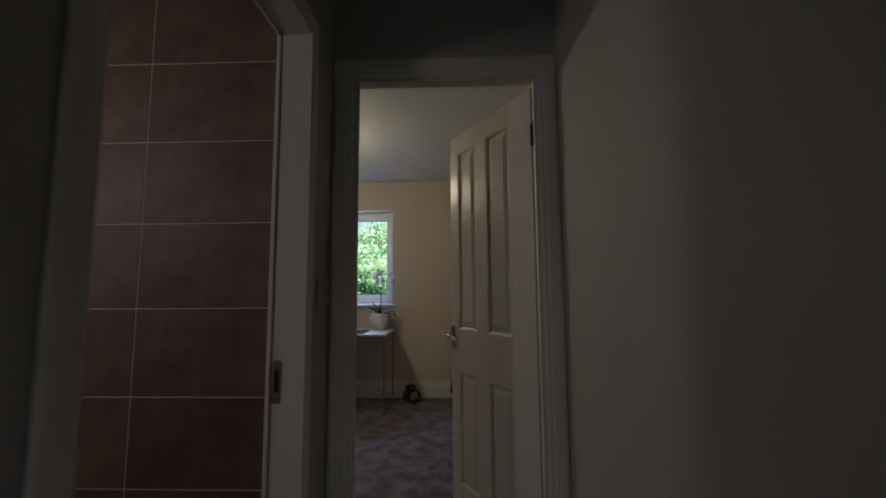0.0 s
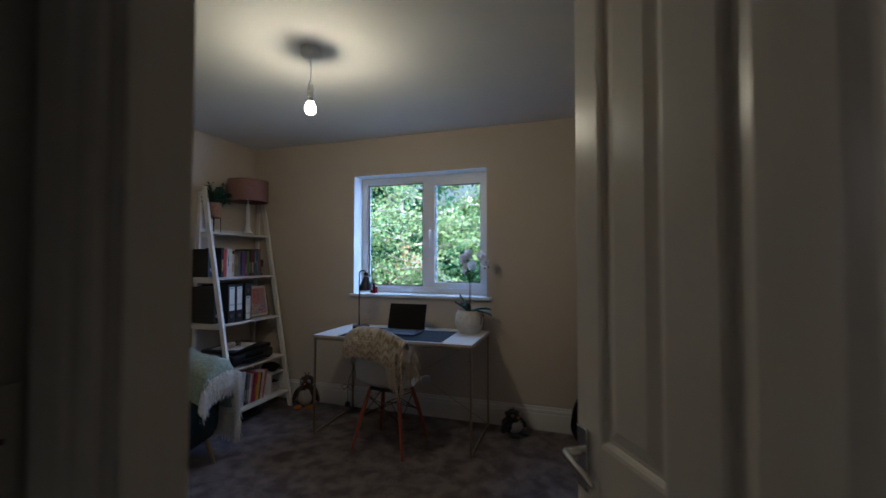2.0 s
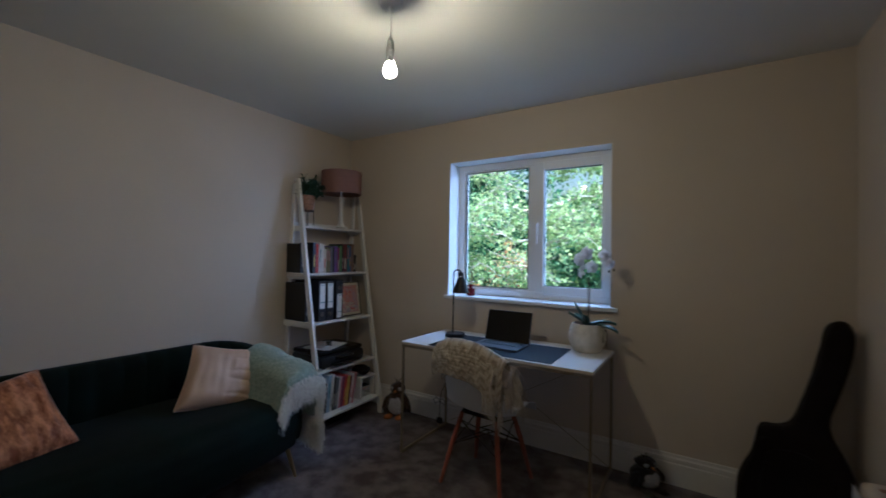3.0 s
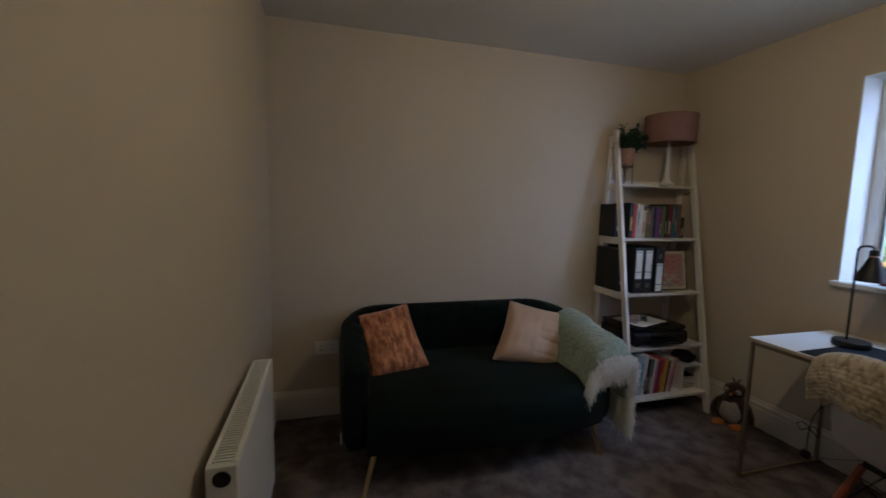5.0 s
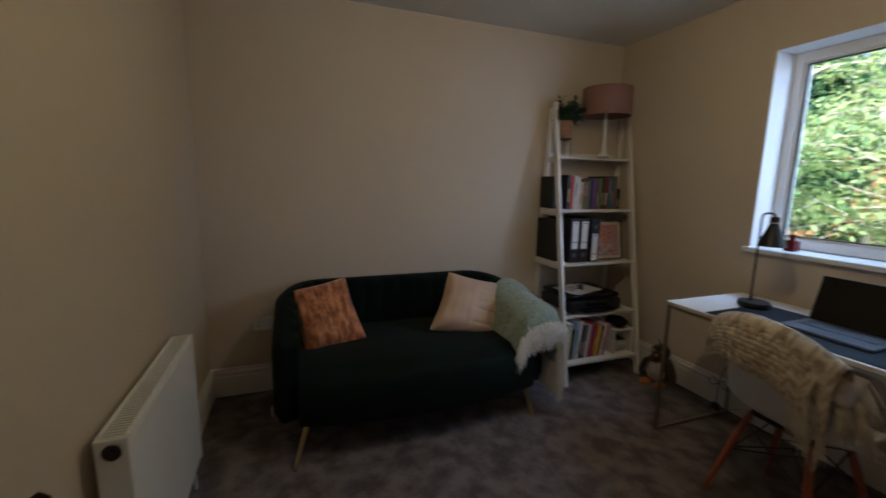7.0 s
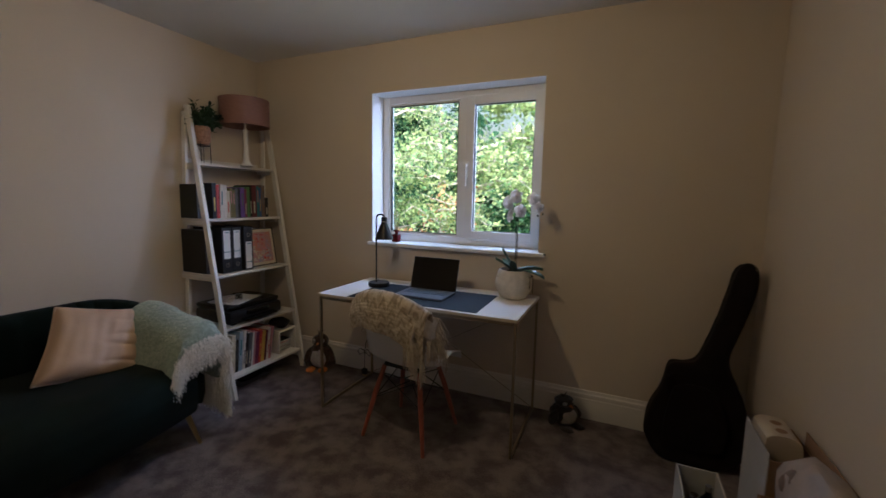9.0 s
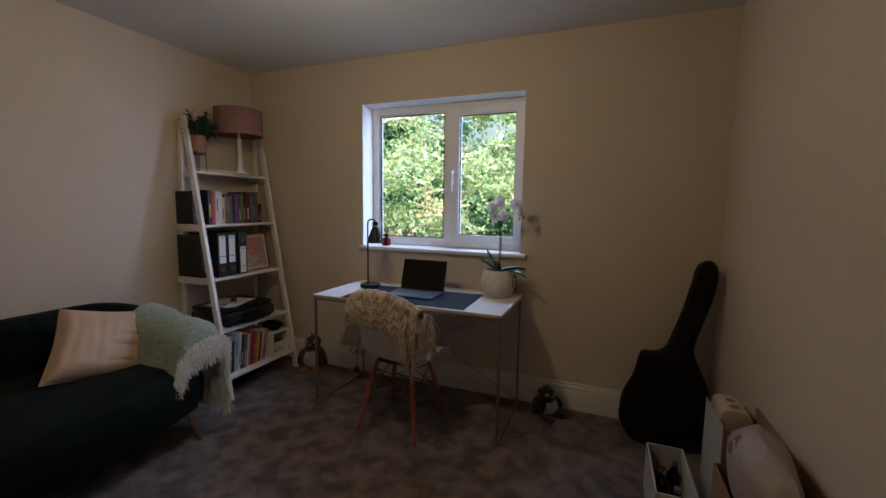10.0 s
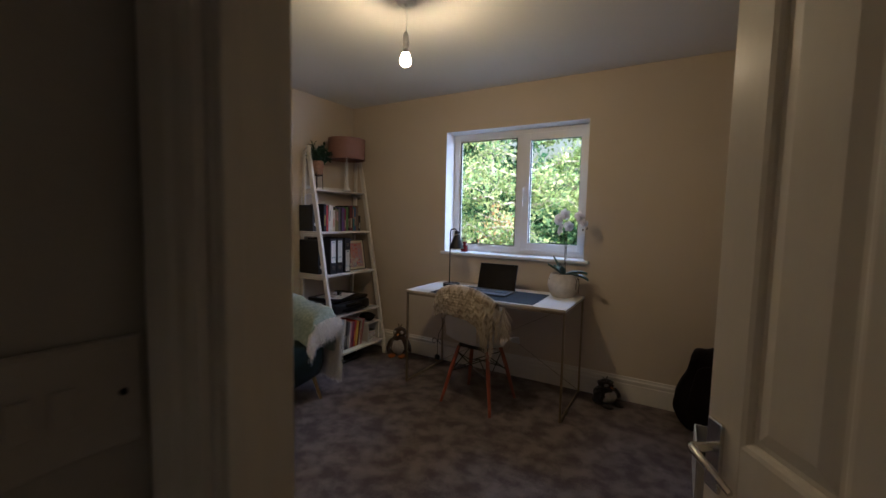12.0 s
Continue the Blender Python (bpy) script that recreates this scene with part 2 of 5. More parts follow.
def tube(bm, pts, r, n=8, caps=True, mi=0):
    """A round bar along points; r is one radius or one for each point."""
    pts = [Vector(p) for p in pts]
    rs = r if isinstance(r, (list, tuple)) else [r] * len(pts)
    rings = []
    side = None
    for i, p in enumerate(pts):
        d = (pts[min(i + 1, len(pts) - 1)] - pts[max(i - 1, 0)]).normalized()
        if side is None:
            side = d.orthogonal().normalized()
        side = (side - d * side.dot(d)).normalized()
        up = d.cross(side)
        rings.append([bm.verts.new(p + (side * math.cos(2 * math.pi * k / n) + up * math.sin(2 * math.pi * k / n)) * rs[i]) for k in range(n)])
    for a, b in zip(rings, rings[1:]):
        for k in range(n):
            bm.faces.new((a[k], a[(k + 1) % n], b[(k + 1) % n], b[k])).material_index = mi
    if caps:
        bm.faces.new(rings[0][::-1]).material_index = mi
        bm.faces.new(rings[-1]).material_index = mi
    return bm


def lathe(bm, profile, n=28, centre=(0, 0), mi=0, close=False):
    """Turn (radius, z) points about an upright axis."""
    rings = []
    for r, z in profile:
        if r < 1e-5:
            rings.append([bm.verts.new((centre[0], centre[1], z))])
        else:
            rings.append([bm.verts.new((centre[0] + r * math.cos(2 * math.pi * k / n), centre[1] + r * math.sin(2 * math.pi * k / n), z)) for k in range(n)])
    pairs = list(zip(rings, rings[1:])) + ([(rings[-1], rings[0])] if close else [])
    for a, b in pairs:
        for k in range(n):
            j = (k + 1) % n
            if len(a) == 1 and len(b) == 1:
                continue
            f = (a[0], b[j], b[k]) if len(a) == 1 else (a[k], a[j], b[0]) if len(b) == 1 else (a[k], a[j], b[j], b[k])
            bm.faces.new(f).material_index = mi
    return bm


def grid(bm, fn, nu, nv, thick=0.0, mi=0, wrap=False):
    """A surface fn(u, v) over 0..1, given thickness."""
    vs = [[bm.verts.new(fn(i / nu, j / nv)) for j in range(nv + 1)] for i in range(nu + (0 if wrap else 1))]
    faces = []
    for i in range(nu):
        for j in range(nv):
            a, b = vs[i], vs[(i + 1) % len(vs)]
            f = bm.faces.new((a[j], b[j], b[j + 1], a[j + 1]))
            f.material_index = mi
            faces.append(f)
    if thick:
        for f in faces:
            f.normal_update()
        rows = [list(r) for r in vs]
        back = []
        for r in rows:
            line = []
            for v in r:
                n = sum((f.normal for f in v.link_faces), Vector())
                n = n.normalized() if n.length > 1e-6 else Vector((0, 0, 1))
                line.append((v, v.co - n * thick))
            back.append(line)
        back = [[bm.verts.new(p) for _, p in line] for line in back]
        for i in range(nu):
            for j in range(nv):
                a, b = back[i], back[(i + 1) % len(back)]
                bm.faces.new((a[j], a[j + 1], b[j + 1], b[j])).material_index = mi
        for j in range(nv):
            if not wrap:
                bm.faces.new((rows[0][j], rows[0][j + 1], back[0][j + 1], back[0][j])).material_index = mi
                bm.faces.new((rows[-1][j + 1], rows[-1][j], back[-1][j], back[-1][j + 1])).material_index = mi
        for i in range(nu):
            k = (i + 1) % len(rows)
            bm.faces.new((rows[k][0], rows[i][0], back[i][0], back[k][0])).material_index = mi
            bm.faces.new((rows[i][-1], rows[k][-1], back[k][-1], back[i][-1])).material_index = mi
    return bm


def blob(bm, centre, radii, n=12, m=None, mi=0, rough=0.0, seed=0):
    r = bmesh.ops.create_icosphere(bm, subdivisions=3 if n > 10 else 2, radius=1)
    for v in r["verts"]:
        k = 1 + rough * noise.noise(v.co * 1.7 + Vector((seed, 0, 0)))
        v.co = Vector([v.co[i] * radii[i] * k for i in range(3)])
        if m is not None:
            v.co = m @ v.co
        v.co += Vector(centre)
    for f in {f for v in r["verts"] for f in v.link_faces}:
        f.material_index = mi
    return bm


def extrude_outline(bm, pts, depth, bevel=0.0, m=None):
    """A flat outline in x and z, made solid along y from 0 to depth."""
    vs = [bm.verts.new((x, 0, z)) for x, z in pts]
    f = bm.faces.new(vs)
    r = bmesh.ops.extrude_face_region(bm, geom=[f])
    nv = [g for g in r["geom"] if isinstance(g, bmesh.types.BMVert)]
    bmesh.ops.translate(bm, verts=nv, vec=(0, depth, 0))
    if bevel:
        es = [e for e in bm.edges if abs(e.verts[0].co.y - e.verts[1].co.y) < 1e-6]
        bmesh.ops.bevel(bm, geom=es, offset=bevel, segments=3, profile=0.5, affect="EDGES")
    if m is not None:
        for v in bm.verts:
            v.co = m @ v.co
    return bm


# ---- the room ----
X0, X1, Y0, Y1, H = -3.0, 0.5, 1.72, 4.72, 2.42
YH, YM = 1.676, 1.69
DL, DR, DH = -0.318, 0.387, 2.01
HX0, HX1 = -0.408, 0.47
WX0, WX1, WZ0, WZ1 = -1.88, -0.645, 1.02, 2.085
BX0, BX1 = -2.1, -0.523

for nm, za, zb, mt in (("floor", -0.2, 0.0, CARPET), ("ceiling", H, H + 0.2, CEIL)):
    bm = bmesh.new()
    box(bm, (-3.2, 1.5, za), (0.7, 5.0, zb))
    box(bm, (-0.523, -1.9, za), (0.62, 1.5, zb))
    box(bm, (-2.2, -0.1, za), (-0.523, 1.5, zb))
    setting(nm, bm, mt)
OUTW = mat("pale_render", (0.55, 0.52, 0.46), 0.9, var=0.08, scale=2, fine=90, bump=0.4)
bm = bmesh.new()
box(bm, (-3.2, 1.5, -3.3), (0.7, 5.0, -0.201))
box(bm, (-2.2, -1.9, -3.3), (0.62, 1.5, -0.201))
setting("wall_lower_storey", bm, OUTW)
setting("wall_west", B((X0 - 0.2, Y0 - 0.12, 0), (X0, 5.0, H)), WALL)
setting("wall_east", B((X1, Y0, 0), (X1 + 0.2, 5.0, H)), WALL)
bm = bmesh.new()
box(bm, (X0, Y1, 0), (WX0, 5.0, H))
box(bm, (WX1, Y1, 0), (X1, 5.0, H))
box(bm, (WX0, Y1, 0), (WX1, 5.0, WZ0 - 0.03))
box(bm, (WX0, Y1, WZ1), (WX1, 5.0, H))
setting("wall_north", bm, WALL)
bm = bmesh.new()
box(bm, (X0 - 0.0, 1.615, 0), (BX1, Y0, H))
box(bm, (BX1, YM, 0), (DL - 0.03, Y0, H))
box(bm, (DR + 0.03, YM, 0), (X1 + 0.2, Y0, H))
box(bm, (DL - 0.03, YM, DH + 0.03), (DR + 0.03, Y0, H))
setting("wall_south", bm, WALL)
bm = bmesh.new()
box(bm, (HX0, YH, 0), (DL - 0.03, YM, H))
box(bm, (DR + 0.03, YH, 0), (HX1, YM, H))
box(bm, (DL - 0.03, YH, DH + 0.03), (DR + 0.03, YM, H))
setting("wall_hall_end", bm, HALLW)
setting("wall_hall_east", B((HX1, -1.9, 0), (HX1 + 0.15, YM, H)), HALLW)
bm = bmesh.new()
box(bm, (BX1 + 0.0, 1.48, 0), (HX0, YM, H))
box(bm, (BX1, -1.9, 0), (HX0, 0.63, H))
box(bm, (BX1, 0.63, 2.08), (HX0, 1.48, H))
setting("wall_hall_west", bm, HALLW)
bm = bmesh.new()
box(bm, (BX0 - 0.1, 0.0, 0), (BX0, 1.6, H))
box(bm, (BX0, -0.1, 0), (BX1, 0.0, H))
setting("wall_bathroom", bm, HALLW)
# Unseen end wall; its opening is added to let dim daylight into the hall.
bm = bmesh.new()
box(bm, (BX1, -1.9, 0), (HX1, -1.75, 1.4))
box(bm, (BX1, -1.9, 1.85), (HX1, -1.75, H))
box(bm, (BX1, -1.9, 1.4), (-0.22, -1.75, 1.85))
box(bm, (0.22, -1.9, 1.4), (HX1, -1.75, 1.85))
setting("wall_unseen_end", bm, HALLW)


def frame_profile(w, t):
    """A moulded board's section: width w, thickness t, as (across, out) points."""
    return [(0, 0), (0, t * 0.55), (w * 0.12, t * 0.8), (w * 0.3, t * 0.8), (w * 0.38, t), (w * 0.85, t), (w, t * 0.75), (w, 0)]


def run(bm, prof, start, end, across, out):
    """A straight moulding with the section prof from start to end."""
    s, e, a, o = map(Vector, (start, end, across, out))
    r1 = [bm.verts.new(s + a * x + o * y) for x, y in prof]
    r2 = [bm.verts.new(e + a * x + o * y) for x, y in prof]
    n = len(prof)
    for k in range(n):
        bm.faces.new((r1[k], r1[(k + 1) % n], r2[(k + 1) % n], r2[k]))
    bm.faces.new(r1[::-1])
    bm.faces.new(r2)
    return bm


SK = [(0, 0), (0, 0.018), (0.125, 0.018), (0.132, 0.014), (0.140, 0.016), (0.155, 0.016), (0.162, 0.009), (0.178, 0.006), (0.18, 0)]
bm = bmesh.new()
run(bm, SK, (X0 + 0.001, Y1, 0), (X1 - 0.001, Y1, 0), (0, 0, 1), (0, -1, 0))
run(bm, SK, (X0, Y0 + 0.001, 0), (X0, Y1 - 0.019, 0), (0, 0, 1), (1, 0, 0))
run(bm, SK, (X1, Y0 + 0.001, 0), (X1, Y1 - 0.019, 0), (0, 0, 1), (-1, 0, 0))
run(bm, SK, (X0 + 0.019, Y0, 0), (DL - 0.075, Y0, 0), (0, 0, 1), (0, 1, 0))
setting("baseboard", bm, SKIRT)
bm = bmesh.new()
run(bm, SK, (HX1, -1.74, 0), (HX1, YH - 0.02, 0), (0, 0, 1), (-1, 0, 0))
run(bm, SK, (HX0, -1.74, 0), (HX0, 0.58, 0), (0, 0, 1), (1, 0, 0))
setting("baseboard_hall", bm, SKIRT)

# door frame of the room
fr = thing("door_frame_1", (0, 0, 0), "", "")
fr["kind"] = "structure"
bm = bmesh.new()
box(bm, (DL - 0.03, YH + 0.001, 0), (DL, Y0 + 0.031, DH), 0.002)
box(bm, (DR, YH + 0.001, 0), (DR + 0.03, Y0 + 0.031, DH), 0.002)
box(bm, (DL - 0.03, YH + 0.001, DH), (DR + 0.03, Y0 + 0.031, DH + 0.03), 0.002)
part("lining", bm, FRAMEW, fr)
bm = bmesh.new()
box(bm, (DL, 1.678, 0), (DL + 0.013, 1.695, DH - 0.008), 0.002)
box(bm, (DR - 0.006, 1.678, 0), (DR, 1.695, DH - 0.008), 0.002)
box(bm, (DL, 1.678, DH - 0.008), (DR, 1.695, DH), 0.002)
part("door_stop", bm, FRAMEW, fr)
AP = frame_profile(0.074, 0.014)
bm = bmesh.new()
run(bm, AP, (DL - 0.006, YH, 0), (DL - 0.006, YH, DH + 0.006), (-1, 0, 0), (0, -1, 0))
run(bm, AP, (DR + 0.006, YH, 0), (DR + 0.006, YH, DH + 0.006), (1, 0, 0), (0, -1, 0))
run(bm, AP, (DL - 0.080, YH, DH + 0.006), (DR + 0.080, YH, DH + 0.006), (0, 0, 1), (0, -1, 0))
part("architrave", bm, FRAMEW, fr)
AP2 = frame_profile(0.06, 0.032)
bm = bmesh.new()
run(bm, AP2, (DL - 0.006, Y0, 0), (DL - 0.006, Y0, DH + 0.006), (-1, 0, 0), (0, 1, 0))
run(bm, AP2, (DR + 0.006, Y0, 0), (DR + 0.006, Y0, DH + 0.006), (1, 0, 0), (0, 1, 0))
run(bm, AP2, (DL - 0.066, Y0, DH + 0.006), (DR + 0.066, Y0, DH + 0.006), (0, 0, 1), (0, 1, 0))
part("architrave", bm, FRAMEW, fr)

# frame of the bathroom's doorway
fr = thing("door_frame_2", (0, 0, 0), "", "")
fr["kind"] = "structure"
bm = bmesh.new()
box(bm, (BX1 - 0.003, 1.43, 0), (HX0 + 0.003, 1.479, 2.045), 0.002)
box(bm, (BX1 - 0.003, 0.631, 0), (HX0 + 0.003, 0.66, 2.045), 0.002)
box(bm, (BX1 - 0.003, 0.631, 2.045), (HX0 + 0.003, 1.479, 2.079), 0.002)
part("lining", bm, FRAMEW, fr)
bm = bmesh.new()
box(bm, (-0.519, 1.424, 0), (-0.509, 1.43, 2.039), 0.002)
box(bm, (-0.519, 0.66, 2.039), (-0.509, 1.43, 2.045), 0.002)
part("door_stop", bm, FRAMEW, fr)
bm = bmesh.new()
AP3 = frame_profile(0.055, 0.009)
run(bm, AP3, (HX0 + 0.003, 1.422, 0), (HX0 + 0.003, 1.422, 2.05), (0, 1, 0), (1, 0, 0))
run(bm, AP3, (HX0 + 0.003, 0.66, 0), (HX0 + 0.003, 0.66, 2.05), (0, -1, 0), (1, 0, 0))
run(bm, AP3, (HX0 + 0.003, 0.605, 2.05), (HX0 + 0.003, 1.477, 2.05), (0, 0, 1), (1, 0, 0))
part("architrave", bm, FRAMEW, fr)
strike = thing("strike_plate", (-0.489, 1.43, 0.90), "brass-coloured latch strike plate let into the white door frame", "strike plate")
bm = B((-0.012, -0.0035, -0.065), (0.012, -0.0005, 0.065), 0.001)
part("plate", bm, CHROME, strike)
part("slot", B((-0.006, -0.0045, -0.032), (0.006, -0.0036, 0.032), 0.0005), BLACKM, strike)
for z in (-0.052, 0.052):
    bm = bmesh.new()
    bmesh.ops.create_uvsphere(bm, u_segments=8, v_segments=5, radius=0.0035, matrix=Matrix.Translation((0, -0.0035, z)))
    part("screw", bm, CHROME, strike)

# light switch
sw = thing("light_switch", Matrix.Translation((HX0, 1.598, 1.175)) @ pose(0, 0, 0, 0, 0, 90), "dull off-white plastic double light switch beside the door frame", "switch")
part("plate", B((-0.066, -0.009, -0.046), (0.066, -0.0005, 0.046), 0.004), PLATE, sw)
part("rocker", B((-0.020, -0.013, -0.015), (-0.004, -0.0085, 0.015), 0.002), PLATE, sw)
part("rocker", B((0.004, -0.013, -0.015), (0.020, -0.0085, 0.015), 0.002), PLATE, sw)
for x in (-0.050, 0.050):
    bm = bmesh.new()
    bmesh.ops.create_uvsphere(bm, u_segments=8, v_segments=5, radius=0.003, matrix=Matrix.Translation((x, -0.009, 0)))
    part("screw", bm, BLACKM, sw)

# ---- window ----
FY = 4.872
win = thing("window_1", (0, 0, 0), "", "")
win["kind"] = "structure"


def rect_frame(bm, x0, x1, z0, z1, w, y0, y1, bev=0.004):
    box(bm, (x0, y0, z0), (x0 + w, y1, z1), bev)
    box(bm, (x1 - w, y0, z0), (x1, y1, z1), bev)
    box(bm, (x0 + w - 0.002, y0 + 0.001, z0), (x1 - w + 0.002, y1, z0 + w), bev)
    box(bm, (x0 + w - 0.002, y0 + 0.001, z1 - w), (x1 - w + 0.002, y1, z1), bev)


MX = -1.222
bm = bmesh.new()
rect_frame(bm, WX0, WX1, WZ0, WZ1, 0.055, FY, FY + 0.07)
box(bm, (MX - 0.035, FY + 0.002, WZ0 + 0.05), (MX + 0.035, FY + 0.068, WZ1 - 0.05), 0.004)
part("window_frame", bm, UPVC, win, "white plastic window frame")
bm = bmesh.new()
rect_frame(bm, WX0 + 0.05, MX - 0.03, WZ0 + 0.05, WZ1 - 0.05, 0.018, FY + 0.012, FY + 0.05, 0.003)
part("glazing_bead", bm, UPVC, win)
sash = part("sash", (lambda b: (rect_frame(b, MX + 0.02, WX1 - 0.025, WZ0 + 0.04, WZ1 - 0.04, 0.06, FY - 0.016, FY + 0.05), b)[1])(bmesh.new()), UPVC, win, "opening sash of white plastic")
bm = bmesh.new()
rect_frame(bm, MX + 0.078, WX1 - 0.083, WZ0 + 0.098, WZ1 - 0.098, 0.006, FY - 0.005, FY + 0.02, 0.001)
part("seal", bm, BLACKP, sash)
bm = bmesh.new()
rect_frame(bm, WX0 + 0.066, MX - 0.046, WZ0 + 0.066, WZ1 - 0.066, 0.005, FY + 0.008, FY + 0.03, 0.001)
part("seal", bm, BLACKP, win)
bm = bmesh.new()
box(bm, (MX + 0.022, FY - 0.028, 1.49), (MX + 0.046, FY - 0.0165, 1.60), 0.003)
box(bm, (MX + 0.026, FY - 0.045, 1.565), (MX + 0.042, FY - 0.026, 1.585), 0.003)
box(bm, (MX + 0.027, FY - 0.055, 1.43), (MX + 0.041, FY - 0.042, 1.587), 0.004)
part("handle", bm, UPVC, sash, "white lever window handle")
for x0, x1, z0, z1 in ((WX0 + 0.055, MX - 0.035, WZ0 + 0.055, WZ1 - 0.055), (MX + 0.07, WX1 - 0.075, WZ0 + 0.09, WZ1 - 0.09)):
    g = part("pane", B((x0, FY + 0.026, z0), (x1, FY + 0.030, z1)), GLASS, win, "clear window glass")
    g.visible_shadow = False
bm = B((WX0 - 0.025, Y1 - 0.035, WZ0 - 0.03), (WX1 + 0.045, Y1 - 0.0005, WZ0 - 0.002), 0.008)
box(bm, (WX0 + 0.001, Y1 - 0.004, WZ0 - 0.029), (WX1 - 0.001, FY + 0.06, WZ0 - 0.002))
part("window_sill", bm, UPVC, win, "white painted window board")
bm = bmesh.new()
box(bm, (WX0 - 0.0005, Y1 - 0.001, WZ0 - 0.001), (WX0 + 0.003, FY, WZ1))
box(bm, (WX1 - 0.003, Y1 - 0.001, WZ0 - 0.001), (WX1 + 0.0005, FY, WZ1))
box(bm, (WX0 + 0.003, Y1 - 0.001, WZ1 - 0.003), (WX1 - 0.003, FY, WZ1 + 0.0005))
part("reveal", bm, UPVC, win, "white painted reveal")

# bathroom: tiles come last in the file
setting("wall_tiled_backing", B((BX0, 1.590, 0), (BX1, 1.6135, H)), GROUT)

# ---- the open door ----
HP = Vector((0.383, 1.755, 0))
EU = (Vector((0.045, 2.33, 0)) - HP).normalized()
EV = Vector((0, 0, 1)).cross(EU)
DM = Matrix(((EU.x, EV.x, 0, HP.x), (EU.y, EV.y, 0, HP.y), (0, 0, 1, 0), (0, 0, 0, 1)))
DW, DT, DZ0, DZ1 = 0.665, 0.038, 0.012, 2.0
door = thing("door_1", DM, "open white four-panel door with glossy worn paint", "door")
US = ((0.153, 0.329), (0.421, 0.588))
ZS = ((0.22, 0.765), (0.975, 1.905))
bm = bmesh.new()
for a, b in ((0, 0.153), (0.588, DW)):
    box(bm, (a, -DT, DZ0), (b, 0, DZ1), 0.0015)
part("stile", bm, GLOSSW, door)
bm = bmesh.new()
for a, b in ZS:
    box(bm, (0.329, -DT, a), (0.421, 0, b), 0.0)
part("muntin", bm, GLOSSW, door)
for a, b in ((DZ0, 0.22), (0.765, 0.975), (1.905, DZ1)):
    part("rail", B((0.153, -DT + 0.0003, a), (0.588, -0.0003, b)), GLOSSW, door)
for u0, u1 in US:
    for z0, z1 in ZS:
        bm = bmesh.new()
        box(bm, (u0 + 0.001, -DT + 0.010, z0 + 0.001), (u1 - 0.001, -0.010, z1 - 0.001))
        for sgn, y in ((1, -0.010), (-1, -DT + 0.010)):
            o, i = 0.022, 0.045
            r1 = [bm.verts.new(p) for p in ((u0 + o, y, z0 + o), (u1 - o, y, z0 + o), (u1 - o, y, z1 - o), (u0 + o, y, z1 - o))]
            r2 = [bm.verts.new(p) for p in ((u0 + i, y + sgn * 0.007, z0 + i), (u1 - i, y + sgn * 0.007, z0 + i), (u1 - i, y + sgn * 0.007, z1 - i), (u0 + i, y + sgn * 0.007, z1 - i))]
            for k in range(4):
                bm.faces.new((r1[k], r1[(k + 1) % 4], r2[(k + 1) % 4], r2[k]))
            bm.faces.new(r2)
        panel = part("panel", bm, GLOSSW, door)
        bm = bmesh.new()
        OV = [(0, 0), (0.014, 0), (0.012, 0.004), (0.007, 0.008), (0, 0.010)]
        for sgn, y in ((1, -0.010), (-1, -DT + 0.010)):
            for s, e, a in (((u0, z0), (u1, z0), (0, 1)), ((u0, z1), (u1, z1), (0, -1)), ((u0, z0), (u0, z1), (1, 0)), ((u1, z0), (u1, z1), (-1, 0))):
                run(bm, OV, (s[0], y, s[1]), (e[0], y, e[1]), (a[0], 0, a[1]), (0, sgn, 0))
        part("moulding", bm, GLOSSW, panel)


def lever(side):
    y = 0.0 if side > 0 else -DT
    h = part("handle", B((0.622, min(y, y + side * 0.007), 0.872), (0.657, max(y, y + side * 0.007), 0.992), 0.002), CHROME, door, "satin chrome lever handle on a long plate")
    bm = bmesh.new()
    tube(bm, [(0.640, y + side * 0.006, 0.945), (0.640, y + side * 0.044, 0.945)], 0.0085, 12)
    tube(bm, [(0.640, y + side * 0.040, 0.945), (0.628, y + side * 0.045, 0.946), (0.60, y + side * 0.047, 0.943), (0.57, y + side * 0.045, 0.936), (0.545, y + side * 0.043, 0.928)], [0.008, 0.008, 0.0065, 0.006, 0.005], 12)
    part("lever", bm, CHROME, h, smooth=True)
    bm = bmesh.new()
    lathe(bm, [(0, 0), (0.004, 0), (0.004, 0.002), (0, 0.0025)], 10)
    for v in bm.verts:
        v.co = Vector((0.640 + v.co.x, y + side * (0.0068 + v.co.z), 0.90 + v.co.y))
    part("keyhole", bm, BLACKM, h)


lever(1)
lever(-1)
part("latch", B((DW, -DT / 2 - 0.011, 0.88), (DW + 0.003, -DT / 2 + 0.011, 1.0), 0.001), CHROME, door)
for z in (0.22, 1.80):
    bm = bmesh.new()
    box(bm, (-0.0025, -DT + 0.004, z - 0.045), (0.0, -0.002, z + 0.045), 0.0005)
    tube(bm, [(-0.006, 0.004, z - 0.045), (-0.006, 0.004, z + 0.045)], 0.006, 10)
    part("hinge", bm, BRONZE, door, "dark brown metal hinge")
for z in (0.22, 1.80):
    hl = thing("hinge_plate", (DR - 0.001, 1.715, z), "dark brown hinge leaf screwed to the door lining", "hinge", "hinge leaves on the door lining")
    part("leaf", B((-0.0025, -0.018, -0.045), (0.0, 0.018, 0.045), 0.0005), BRONZE, hl)
    for zz in (-0.03, 0, 0.03):
        part("screw", B((-0.0032, -0.003, zz - 0.003), (-0.0024, 0.003, zz + 0.003)), BRASS, hl)

